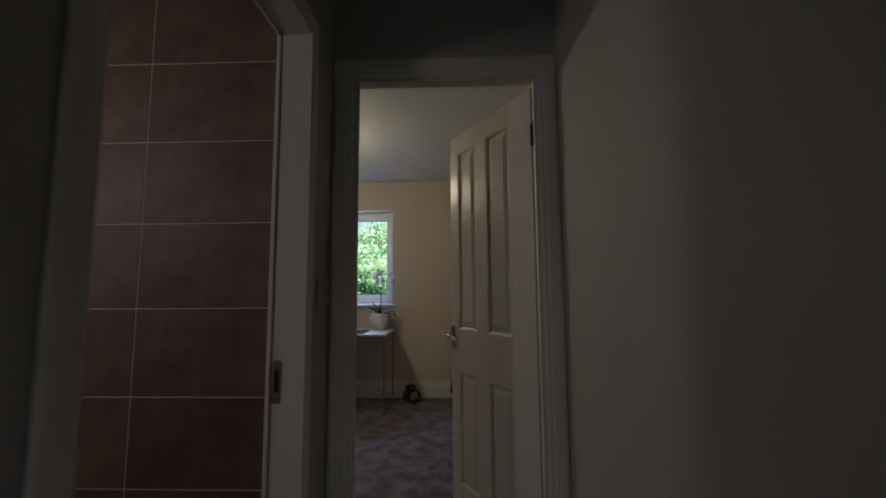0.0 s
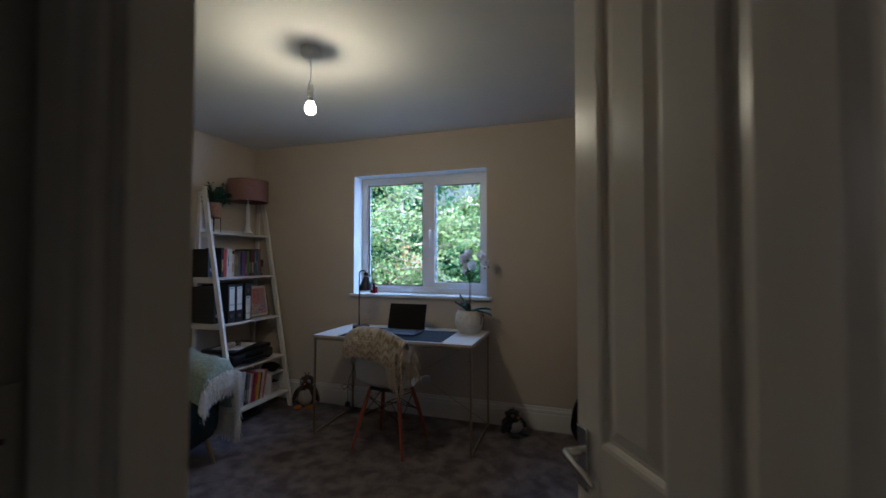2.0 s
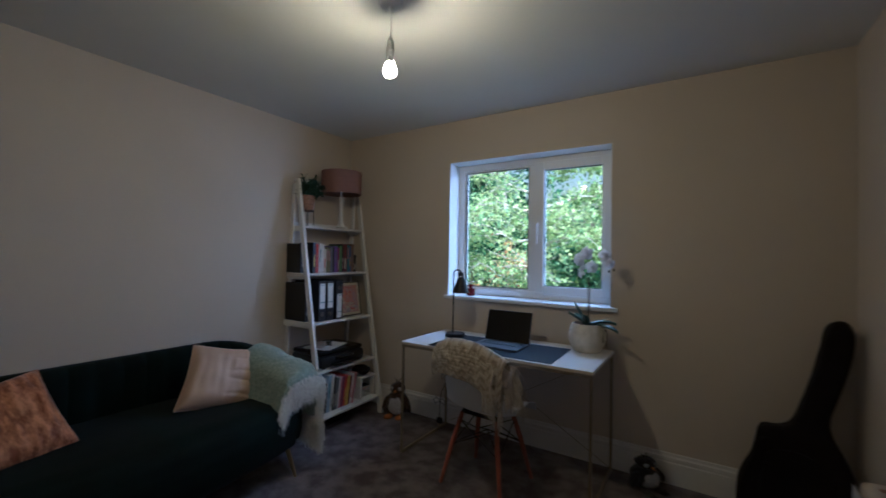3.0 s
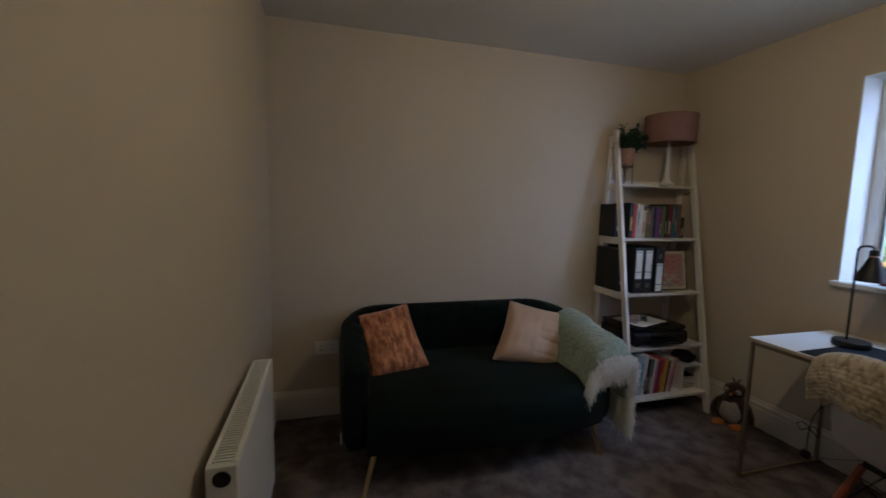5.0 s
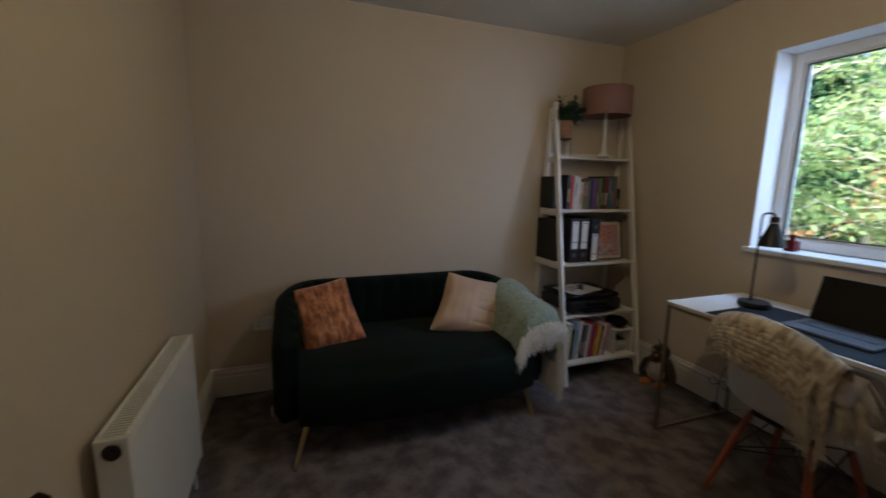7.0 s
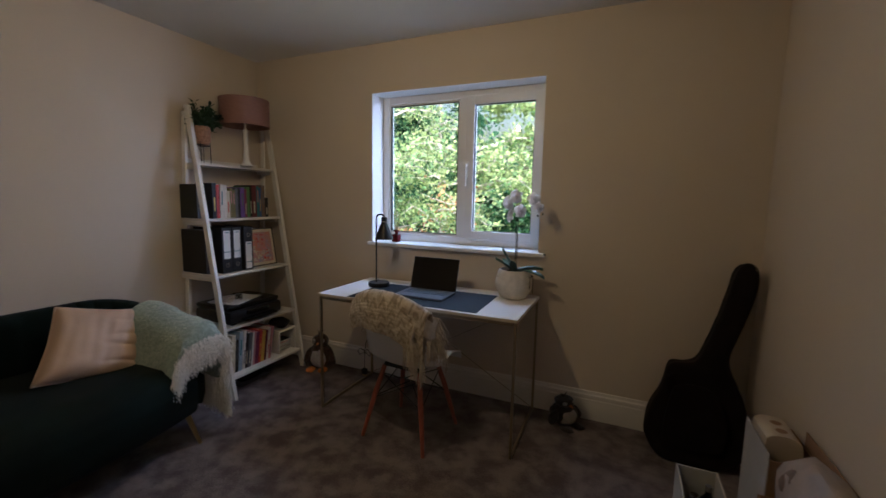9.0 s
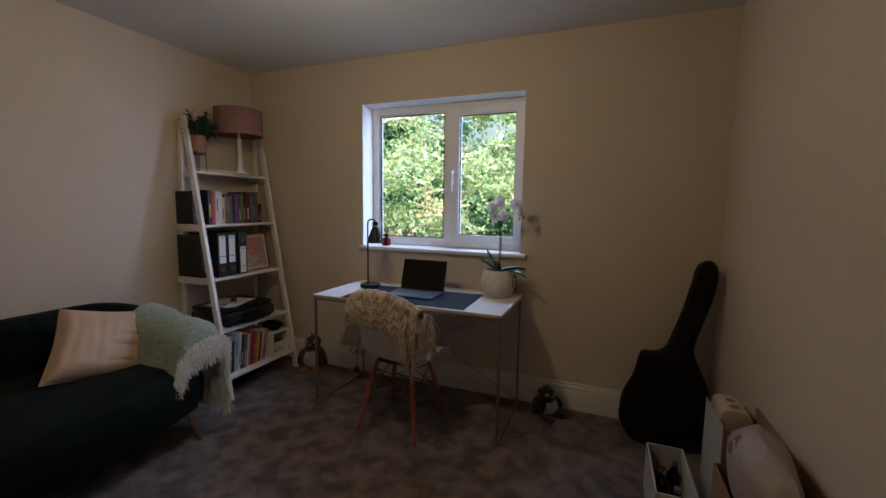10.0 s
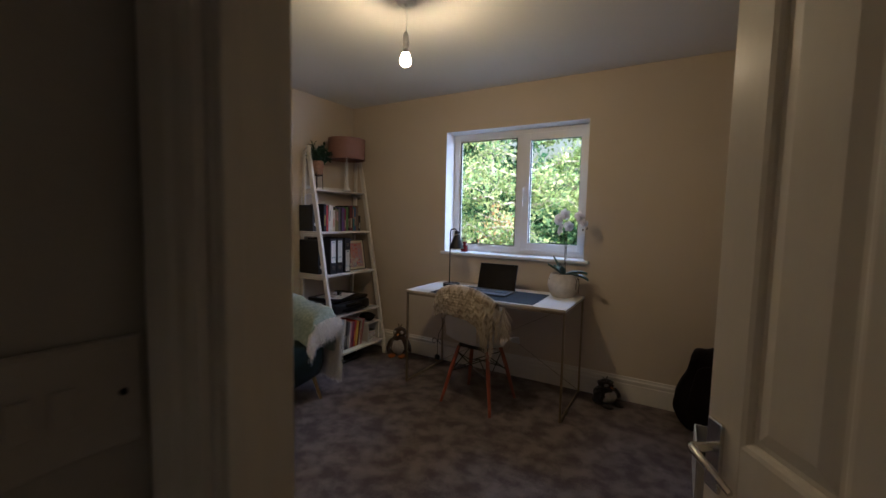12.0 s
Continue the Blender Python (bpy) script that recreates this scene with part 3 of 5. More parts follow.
# ---- radiator ----
rad = thing("radiator", Matrix.Translation((-2.192, 1.750, 0.13)) @ pose(0, 0, 0, 0, 0, 0.4), "white enamelled panel radiator hung on the wall, dusty top grille", "radiator")
RL, RD, RH = 0.74, 0.072, 0.57
part("front_panel", B((0.006, RD - 0.012, 0.012), (RL - 0.006, RD, RH - 0.014), 0.006), UPVC, rad)
part("back_panel", B((0.01, 0.0, 0.012), (RL - 0.01, 0.010, RH - 0.02), 0.004), UPVC, rad)
for x in (0.0, RL - 0.012):
    part("side_cover", B((x, -0.002, 0.0), (x + 0.012, RD + 0.001, RH), 0.004), UPVC, rad)
bm = bmesh.new()
box(bm, (0.012, -0.002, RH - 0.008), (RL - 0.012, 0.009, RH + 0.001), 0.002)
box(bm, (0.012, RD - 0.012, RH - 0.008), (RL - 0.012, RD + 0.001, RH + 0.001), 0.002)
n = 52
for k in range(n + 1):
    x = 0.014 + (RL - 0.030) * k / n
    box(bm, (x, 0.008, RH - 0.007), (x + 0.0055, RD - 0.011, RH))
part("top_grille", bm, UPVC, rad)
part("fins", (lambda b: ([box(b, (0.02 + 0.02 * k, 0.012, 0.03), (0.022 + 0.02 * k, RD - 0.014, RH - 0.03)) for k in range(35)], b)[1])(bmesh.new()), SKIRT, rad)
bm = bmesh.new()
lathe(bm, [(0, 0.0), (0.020, 0.0), (0.022, 0.003), (0.017, 0.004), (0.016, 0.002), (0.009, 0.002), (0.009, 0.008), (0, 0.009)], 20)
for v in bm.verts:
    v.co = Vector((RL + v.co.z, 0.036 + v.co.x, 0.535 + v.co.y))
part("plug", bm, BLACKP, rad, "dark round blanking plug")
for x in (0.03, RL - 0.03):
    bm = bmesh.new()
    tube(bm, [(x, 0.042, 0.02), (x, 0.042, -0.06), (x, 0.042, -0.129)], 0.0075, 10)
    part("pipe", bm, UPVC, rad, smooth=True)
for x in (0.15, RL - 0.15):
    part("bracket", B((x - 0.015, -0.0295, 0.1), (x + 0.015, 0.0, RH - 0.08)), UPVC, rad)

# ---- black case by the radiator ----
case = thing("black_case", (-1.10, 1.83, 0.0), "tall black nylon case standing against the wall", "bag")
bm = bmesh.new()
grid(bm, lambda u, v: Vector(((-0.05 + 0.135 * u) * (1 - 0.62 * v) - 0.01 + 0.06 * v * 0, 0.0 + 0.045 * math.sin(math.pi * u) * (1 - 0.4 * v) - 0.05 * v, 0.0 + (0.79 - 0.26 * max(0, u - 0.25)) * v)), 12, 12, 0.03)
part("shell", bm, BAG, case, smooth=True)
part("zip", (lambda b: tube(b, [(-0.05, 0.03, 0.05), (-0.04, 0.02, 0.4), (-0.035, -0.01, 0.7)], 0.004, 6))(bmesh.new()), BLACKP, case)

# ---- wall socket ----
def wall_socket(x, y, z, turn, label):
    s = thing("wall_socket", Matrix.Translation((x, y, z)) @ pose(0, 0, 0, 0, 0, turn), label, "socket")
    part("plate", B((-0.073, -0.011, -0.043), (0.073, -0.0006, 0.043), 0.004), UPVC, s)
    for k in (-1, 1):
        part("rocker", B((k * 0.012 - 0.006, -0.014, 0.016), (k * 0.012 + 0.006, -0.0105, 0.034), 0.0015), UPVC, s)
        bm = bmesh.new()
        box(bm, (k * 0.036 - 0.002, -0.0114, 0.006), (k * 0.036 + 0.002, -0.0108, 0.014))
        box(bm, (k * 0.036 - 0.012, -0.0114, -0.016), (k * 0.036 - 0.006, -0.0108, -0.012))
        box(bm, (k * 0.036 + 0.006, -0.0114, -0.016), (k * 0.036 + 0.012, -0.0108, -0.012))
        part("pin_slot", bm, BLACKP, s)
    return s


wall_socket(X0, 2.045, 0.45, 90, "white plastic double wall socket beside the sofa")

# ---- sofa ----
sofa = thing("sofa", (-2.98, 2.87, 0.0), "small dark green velvet tub sofa with channelled back and gold legs", "sofa")


def sofa_path(s, off):
    """A point of the plan round the back, s from 0 (one arm's front) to 1 (the other's), off inwards."""
    hw, r, depth = 0.755, 0.30, 0.74
    arm = depth - r
    arc = r * math.pi / 2
    straight = 2 * (hw - r)
    total = 2 * arm + 2 * arc + straight
    d = s * total
    if d < arm:
        p, nrm = Vector((depth - d, -hw)), Vector((0, 1))
    elif d < arm + arc:
        a = (d - arm) / r
        c = Vector((r, -hw + r))
        e = Vector((-math.sin(a), -math.cos(a)))
        p, nrm = c + e * r, -e
    elif d < arm + arc + straight:
        p, nrm = Vector((0, -hw + r + d - arm - arc)), Vector((1, 0))
    elif d < arm + 2 * arc + straight:
        a = (d - arm - arc - straight) / r
        c = Vector((r, hw - r))
        e = Vector((-math.cos(a), math.sin(a)))
        p, nrm = c + e * r, -e
    else:
        p, nrm = Vector((d - arm - 2 * arc - straight + r, hw)), Vector((0, -1))
    edge = abs(2 * s - 1)
    h = 0.735 - 0.155 * max(0, (edge - 0.42) / 0.58) ** 1.6
    return p + nrm * off, h, d


def sofa_shell(u, v):
    """Closed section: up the outside, over the rounded top, down the channelled inside."""
    w = v % 1.0
    sec = [(0.02, 0.19), (0.0, 0.24), (0.0, 0.45), (0.0, 0.62), (0.01, 0.70), (0.035, 0.728), (0.065, 0.735), (0.095, 0.728), (0.118, 0.70), (0.122, 0.64), (0.118, 0.52), (0.12, 0.42), (0.13, 0.34), (0.12, 0.20)]
    k = w * len(sec)
    i = int(k) % len(sec)
    a, b = sec[i], sec[(i + 1) % len(sec)]
    f = k - int(k)
    off, z = a[0] + (b[0] - a[0]) * f, a[1] + (b[1] - a[1]) * f
    p, h, d = sofa_path(u, 0)
    if z > 0.45:
        z = 0.45 + (z - 0.45) * (h - 0.45) / (0.735 - 0.45)
    if off > 0.05 and z > 0.33:
        off += 0.020 * abs(math.sin(math.pi * d / 0.115)) ** 0.6 - 0.008
    end = min(u, 1 - u) * 2.6
    if end < 0.06:
        c = math.sqrt(max(0, 1 - (1 - end / 0.06) ** 2))
        off = 0.062 + (off - 0.062) * (0.35 + 0.65 * c)
    q, _, _ = sofa_path(u, off)
    return Vector((q.x, q.y, z))


bm = bmesh.new()
NU, NV = 150, 28
vs = [[bm.verts.new(sofa_shell(i / NU, j / NV)) for j in range(NV)] for i in range(NU + 1)]
for i in range(NU):
    for j in range(NV):
        bm.faces.new((vs[i][j], vs[i + 1][j], vs[i + 1][(j + 1) % NV], vs[i][(j + 1) % NV]))
bm.faces.new(vs[0])
bm.faces.new(vs[-1][::-1])
part("backrest", bm, VELVET, sofa, smooth=True)


def sofa_seat(u, v):
    """Seat and front in one: u across, v from the back over the bulging front down to the base."""
    y = -0.635 + 1.27 * u
    bulge = 0.09 * (1 - (2 * u - 1) ** 2)
    pr = [(0.10, 0.385), (0.30, 0.405), (0.55, 0.415), (0.70, 0.410), (0.775, 0.385), (0.80, 0.34), (0.80, 0.27), (0.785, 0.21), (0.74, 0.175), (0.60, 0.17)]
    k = v * (len(pr) - 1)
    i = min(int(k), len(pr) - 2)
    f = k - i
    x = pr[i][0] + (pr[i + 1][0] - pr[i][0]) * f
    z = pr[i][1] + (pr[i + 1][1] - pr[i][1]) * f
    w = max(0, (x - 0.3) / 0.5)
    x += bulge * w
    z += 0.02 * math.sin(math.pi * u) * (z > 0.36)
    return Vector((x - 0.02, y, z))


bm = bmesh.new()
grid(bm, sofa_seat, 40, 36, 0.03)
part("seat", bm, VELVET, sofa, smooth=True)
part("base", B((0.08, -0.66, 0.165), (0.70, 0.66, 0.195), 0.01), BLACKP, sofa)
for x, y, dx, dy in ((0.76, -0.60, 0.076, -0.07), (0.76, 0.60, 0.03, 0.05), (0.12, -0.60, -0.04, -0.05), (0.12, 0.60, -0.04, 0.05)):
    bm = bmesh.new()
    tube(bm, [(x, y, 0.20), (x + dx, y + dy, 0.0)], [0.015, 0.009], 12)
    part("leg", bm, BRASS, sofa, "tapered gold metal leg", smooth=True)
part("fabric_tag", B((0.705, -0.762, 0.235), (0.735, -0.7595, 0.275)), PAPER, sofa, "small white fabric tag")


def pillow(name, size, depth, material, m, label, wrinkle=0.006, wide=1.0, lean=0.0, pleat=0.0):
    t = thing(name, m, label, "cushion")
    for side in (1, -1):
        def f(u, v):
            x, z = 2 * u - 1, 2 * v - 1
            e = max(0, (1 - x ** 4) * (1 - z ** 4)) ** 0.55
            pinch = 1 - 0.07 * (1 - abs(z) ** 1.5) * abs(x) ** 3, 1 - 0.07 * (1 - abs(x) ** 1.5) * abs(z) ** 3
            nn = noise.noise(Vector((x * 2.2, z * 2.2, side + size * 9)))
            rid = noise.noise(Vector((x * 5, z * 1.4, side * 3 + 5)))
            fold = 0
            for k, zf in enumerate((-0.62, -0.22, 0.16, 0.52)):
                if x > -0.1:
                    fold += math.exp(-((z - zf - 0.10 * math.sin(k * 2.1) * (1 - x)) / 0.055) ** 2) * min(1, (x + 0.1) * (1.2 - 0.25 * k)) * (1 - x ** 6)
            e -= pleat * fold
            return Vector((x * size / 2 * pinch[0], side * (e * depth / 2 * (1 + 0.15 * nn) + wrinkle * rid * e), z * size / 2 * pinch[1]))
        bm = bmesh.new()
        grid(bm, f, 56, 56)
        part("front_cover" if side > 0 else "back_cover", bm, material, t, smooth=True)
    pts = []
    for k in range(97):
        a = k / 96 * 4
        i, g = int(a) % 4, a % 1
        c = [(-1, -1), (1, -1), (1, 1), (-1, 1)]
        x = c[i][0] + (c[(i + 1) % 4][0] - c[i][0]) * g
        z = c[i][1] + (c[(i + 1) % 4][1] - c[i][1]) * g
        pts.append((x * size / 2 * (1 - 0.07 * (1 - abs(z) ** 1.5) * abs(x) ** 3), 0, z * size / 2 * (1 - 0.07 * (1 - abs(x) ** 1.5) * abs(z) ** 3)))
    part("piping", tube(bmesh.new(), pts, 0.004, 6, False), material, t, smooth=True)
    for ob in t.children:
        for v in ob.data.vertices:
            v.co.x = v.co.x * wide + lean * v.co.z
    return t


def frame_of(centre, xdir, zdir):
    x = Vector(xdir).normalized()
    z = Vector(zdir)
    z = (z - x * z.dot(x)).normalized()
    y = z.cross(x)
    return Matrix(((x.x, y.x, z.x, centre[0]), (x.y, y.y, z.y, centre[1]), (x.z, y.z, z.z, centre[2]), (0, 0, 0, 1)))


pillow("cushion", 0.415, 0.13, RUST, frame_of((-2.657, 2.400, 0.585), (-0.103, 0.980, 0.17), (-0.69, -0.193, 0.697)), "rust crushed velvet cushion leaning on the sofa arm", 0.014, 0.80)
pillow("cushion", 0.385, 0.15, BEIGE, frame_of((-2.575, 3.275, 0.580), (0.106, 0.965, -0.24), (-0.508, 0.261, 0.821)), "plain blush beige cushion propped against the sofa back", 0.010, 1.07, 0.23, 0.22)

# ---- throw over the sofa's arm ----
throw = thing("throw_blanket", (-2.98, 2.87, 0.0), "sage green woollen throw with white fringe over the sofa arm", "blanket")


def over_arm(u, v, lift=0.0):
    """u: from the back of the arm to its front and down; v: from the seat over the arm to the outside."""
    a = math.pi * v
    yc, w = 0.705, 0.088 + lift
    inner, outer = 0.40, 0.34
    if v < 0.25:
        y, z = yc - w, inner + (0.60 - inner) * v / 0.25
    elif v > 0.65:
        y, z = yc + w - 0.01, 0.60 - (0.60 - outer) * (v - 0.65) / 0.35
    else:
        g = math.pi * (v - 0.25) / 0.4
        y, z = yc - w * math.cos(g), 0.60 + 0.085 * math.sin(g)
    x = 0.36 + 0.39 * min(u, 0.62) / 0.62
    z += (0.075 * (1 - min(u, 0.62) / 0.62) ** 1.3)
    if u < 0.45:
        y -= 0.02 * (1 - u / 0.45) ** 1.4
    y -= 0.11 * max(0, 1 - v / 0.45) ** 1.3
    if u > 0.62:
        k = (u - 0.62) / 0.38
        x += 0.065 * math.sin(min(1, k * 1.4) * math.pi / 2)
        z += (0.385 - 0.05 * v + 0.18 * math.sin(math.pi * v) - z) * k ** 1.6
    q = noise.noise(Vector((u * 6, v * 5, 2.0))) + 0.4 * noise.noise(Vector((u * 17, v * 15, 7.0)))
    return Vector((x + 0.014 * q, y + 0.014 * q, z - 0.038 + lift + 0.010 * q))


bm = bmesh.new()
grid(bm, lambda u, v: over_arm(u, v, 0.012), 36, 34, 0.010)
part("cloth", bm, THROW, throw, smooth=True)


def fringe(bm, pts, length, rnd, each=2, r=0.0022, sway=0.02, out=(0, 0, 0)):
    for p in pts:
        for _ in range(each):
            s = Vector(p) + Vector((rnd.uniform(-0.006, 0.006), rnd.uniform(-0.006, 0.006), rnd.uniform(-0.004, 0.006)))
            l = length * rnd.uniform(0.75, 1.15)
            a, b = rnd.uniform(-sway, sway), rnd.uniform(-sway, sway)
            o = Vector(out)
            tube(bm, [s, s + Vector((a * 0.4, b * 0.4, -l * 0.35)) + o * 0.6, s + Vector((a, b * 0.8, -l * 0.7)) + o, s + Vector((a * 1.3, b * 1.5, -l)) + o], [r, r, r * 0.9, r * 0.5], 4)


rnd = random.Random(4)


def mohair(bm, pts, length, rnd, each, out):
    """Loose wavy tufts of uneven length."""
    for p in pts:
        for _ in range(each):
            q = Vector(p) + Vector((rnd.uniform(-0.010, 0.010), rnd.uniform(-0.008, 0.008), rnd.uniform(-0.006, 0.012)))
            l = length * rnd.uniform(0.45, 1.2)
            a, w = rnd.uniform(0, 6.28), rnd.uniform(0.004, 0.013)
            o = Vector(out) * rnd.uniform(0.2, 1.5) + Vector((rnd.uniform(-0.016, 0.016), rnd.uniform(-0.016, 0.016), 0))
            tube(bm, [q + o * g + Vector((math.cos(a + 5 * g) * w * g, math.sin(a + 5 * g) * w * g, -l * g)) for g in (0, 0.3, 0.6, 1.0)], [0.0026, 0.0024, 0.0018, 0.0008], 4, False)


bm = bmesh.new()
mohair(bm, [over_arm(1.0, v / 60, 0.016) for v in range(0, 61)], 0.095, rnd, 22, (0.006, 0, 0))
mohair(bm, [over_arm(0.95, v / 60, 0.020) for v in range(0, 61)], 0.085, rnd, 12, (0.016, 0, 0.01))
mohair(bm, [over_arm(0.90, v / 60, 0.020) for v in range(20, 61)], 0.075, rnd, 8, (0.018, 0, 0.012))
mohair(bm, [over_arm(0.30 + u / 60 * 0.68, 1.0, 0.016) for u in range(0, 61)], 0.20, rnd, 18, (0, 0.010, 0))
tagged(part("fringe", bm, FRINGE, throw, "long white woollen fringe"), kind="stuff")

# ---- ladder shelf ----
def LX(z):
    return -2.43 - 0.254 * z


def LY(z):
    return 0.065 * z


def LYR(z):
    return 0.088 * z - 0.012


SHZ = (0.14, 0.45, 0.80, 1.175, 1.555)
YL, YR, REAR = 3.93, 4.57, 0.075
shelf = thing("ladder_shelf", (0, 0, 0), "white painted ladder shelf with five boards standing in the corner", "shelf")


def bar(bm, p, q, wx, wy):
    p, q = Vector(p), Vector(q)
    a = [bm.verts.new(p + Vector(d)) for d in ((-wx, -wy, 0), (wx, -wy, 0), (wx, wy, 0), (-wx, wy, 0))]
    b = [bm.verts.new(q + Vector(d)) for d in ((-wx, -wy, 0), (wx, -wy, 0), (wx, wy, 0), (-wx, wy, 0))]
    for k in range(4):
        bm.faces.new((a[k], a[(k + 1) % 4], b[(k + 1) % 4], b[k]))
    bm.faces.new(a[::-1])
    bm.faces.new(b)
    bmesh.ops.bevel(bm, geom=bm.edges[:], offset=0.002, segments=1, affect="EDGES")
    return bm


for y, lean in ((YL, LY), (YR, LYR)):
    part("front_post", bar(bmesh.new(), (LX(0), y + lean(0), 0), (LX(1.94), y + lean(1.94), 1.94), 0.021, 0.0125), WHITEW, shelf)
    part("rear_post", bar(bmesh.new(), (-2.97, y + REAR, 0), (-2.955, y + lean(1.90), 1.90), 0.018, 0.011), WHITEW, shelf)
for z in SHZ:
    y0, y1 = YL + LY(z) + 0.013, YR + LYR(z) - 0.013
    b = part("board", B((-2.985, y0, z - 0.018), (LX(z) + 0.012, y1, z), 0.002), WHITEW, shelf)
    part("side_rail", B((-2.985, y0 - 0.0015, z - 0.045), (LX(z) - 0.03, y0 + 0.010, z - 0.0185), 0.001), WHITEW, b)
    part("side_rail", B((-2.985, y1 - 0.010, z - 0.045), (LX(z) - 0.03, y1 + 0.0015, z - 0.0185), 0.001), WHITEW, b)
    part("back_lip", B((-2.988, y0 + 0.011, z + 0.0005), (-2.978, y1 - 0.011, z + 0.035), 0.001), WHITEW, b)

COLS = {
    "black": (0.012, 0.012, 0.014), "red": (0.45, 0.04, 0.03), "white": (0.66, 0.64, 0.60), "cream": (0.55, 0.50, 0.38), "olive": (0.16, 0.14, 0.05),
    "grey": (0.12, 0.12, 0.13), "purple": (0.14, 0.06, 0.25), "plum": (0.20, 0.03, 0.08), "green": (0.10, 0.22, 0.07), "maroon": (0.12, 0.02, 0.03),
    "teal": (0.03, 0.17, 0.20), "blue": (0.05, 0.10, 0.28), "brown": (0.17, 0.11, 0.08), "yellow": (0.55, 0.38, 0.05), "pink": (0.50, 0.22, 0.24), "pale_blue": (0.33, 0.42, 0.55)}
BM = {k: mat("cover_" + k, v, 0.45, var=0.12, scale=30, fine=120, bump=0.05) for k, v in COLS.items()}


def book(colour, w, h, d, x, y, z, tilt=0.0, label="", kind="book", group=""):
    """A book standing with its spine to +x; y is its near side, tilt leans it about x."""
    t = thing(kind, Matrix.Translation((x, y, z)) @ pose(0, 0, 0, tilt, 0, 0), label or f"{colour.replace('_', ' ')} {'paperback' if w < 0.03 else 'thick'} book standing upright on the shelf", "book", group)
    bm = bmesh.new()
    box(bm, (-d, 0, 0), (0, 0.002, h), 0.0004)
    box(bm, (-d, w - 0.002, 0), (0, w, h), 0.0004)
    box(bm, (-0.003, 0.0018, 0), (0.0, w - 0.0018, h), 0.0005)
    part("cover", bm, BM[colour], t)
    part("pages", B((-d + 0.003, 0.0022, 0.003), (-0.0032, w - 0.0022, h - 0.004)), PAPER, t)
    k = int(abs(y * 7919 + w * 131071 + h * 977)) % 5
    if w > 0.016 and k != 2:
        light = colour not in ("white", "cream", "yellow", "pale_blue", "pink")
        part("title_bar", B((-0.0002, w * 0.34, h * (0.12 + 0.09 * k)), (0.0006, w * 0.66, h * (0.50 + 0.10 * k))), BM[("cream", "yellow", "cream", "grey", "pink")[k]] if light else BM[("grey", "red", "black", "teal", "plum")[k]], t)
    return t


z = SHZ[3] + 0.0006
y = YL + LY(z) + 0.085
GB = "books standing on the shelf"
for colour, w, h, tl in (("black", 0.03, 0.245, 0), ("red", 0.024, 0.235, 0), ("white", 0.026, 0.24, -2), ("white", 0.024, 0.235, -2), ("cream", 0.028, 0.195, 0), ("olive", 0.02, 0.215, 0), ("olive", 0.022, 0.20, 0),
                         ("grey", 0.022, 0.215, 0), ("black", 0.018, 0.215, 0), ("purple", 0.034, 0.222, 0), ("plum", 0.02, 0.21, 0), ("green", 0.026, 0.228, 0), ("black", 0.018, 0.24, 0), ("maroon", 0.042, 0.242, 0),
                         ("teal", 0.022, 0.235, 0), ("blue", 0.02, 0.225, 0), ("brown", 0.034, 0.245, 0), ("black", 0.03, 0.15, 0)):
    book(colour, w, h, 0.15 if h < 0.22 else 0.17, LX(z) - 0.035, y, z, tl, group=GB)
    y += w + 0.0012

FILEB = BM["black"]


def binder(y, z, label_low, txt):
    t = thing("lever_arch_file", (LX(z) - 0.025, y, z), txt, "folder", "lever arch files on the shelf")
    w, h, d = 0.075, 0.315, 0.285
    bm = bmesh.new()
    box(bm, (-d, 0, 0), (0, 0.003, h), 0.001)
    box(bm, (-d, w - 0.003, 0), (0, w, h), 0.001)
    box(bm, (-0.003, 0.002, 0), (0.001, w - 0.002, h), 0.001)
    part("cover", bm, FILEB, t)
    part("papers", B((-d + 0.005, 0.008, 0.004), (-0.01, w - 0.02, h - 0.03)), PAPER, t)
    a, b = (0.10, 0.295) if not label_low else (0.01, 0.205)
    lb = part("spine_label", B((0.0012, 0.012, a), (0.0018, w - 0.012, b)), PAPER, t, "white paper spine label")
    part("printed_line", B((0.0019, 0.014, a + 0.045), (0.0022, w - 0.014, a + 0.050)), BM["teal"], lb)
    part("printed_line", B((0.0019, 0.022, b - 0.016), (0.0022, w - 0.022, b - 0.010)), BM["teal"], lb)
    bm = bmesh.new()
    zc = 0.055 if not label_low else 0.255
    lathe(bm, [(0.010, 0), (0.0145, 0), (0.0145, 0.002), (0.010, 0.002)], 20, close=True)
    for v in bm.verts:
        v.co = Vector((0.0008 + v.co.z, w / 2 + v.co.x, zc + v.co.y))
    part("finger_ring", bm, CHROME, t)


z = SHZ[2] + 0.0006
yb = YL + LY(z)
binder(yb + 0.085, z, False, "black lever arch file with a white spine label")
binder(yb + 0.165, z, False, "black lever arch file with a white spine label")
binder(yb + 0.262, z, True, "black lever arch file, white label low on the spine")
for zz, hh in ((SHZ[2], 0.30), (SHZ[3], 0.235)):
    bx = thing("box_file", (LX(zz) - 0.10, YL + LY(zz) + 0.016, zz + 0.0006), "black box file standing behind the ladder shelf post", "folder")
    part("body", B((-0.24, 0, 0), (0, 0.062, hh), 0.003), FILEB, bx)
    part("spine_label", B((0.0002, 0.02, 0.05), (0.001, 0.045, 0.075)), PAPER, bx)

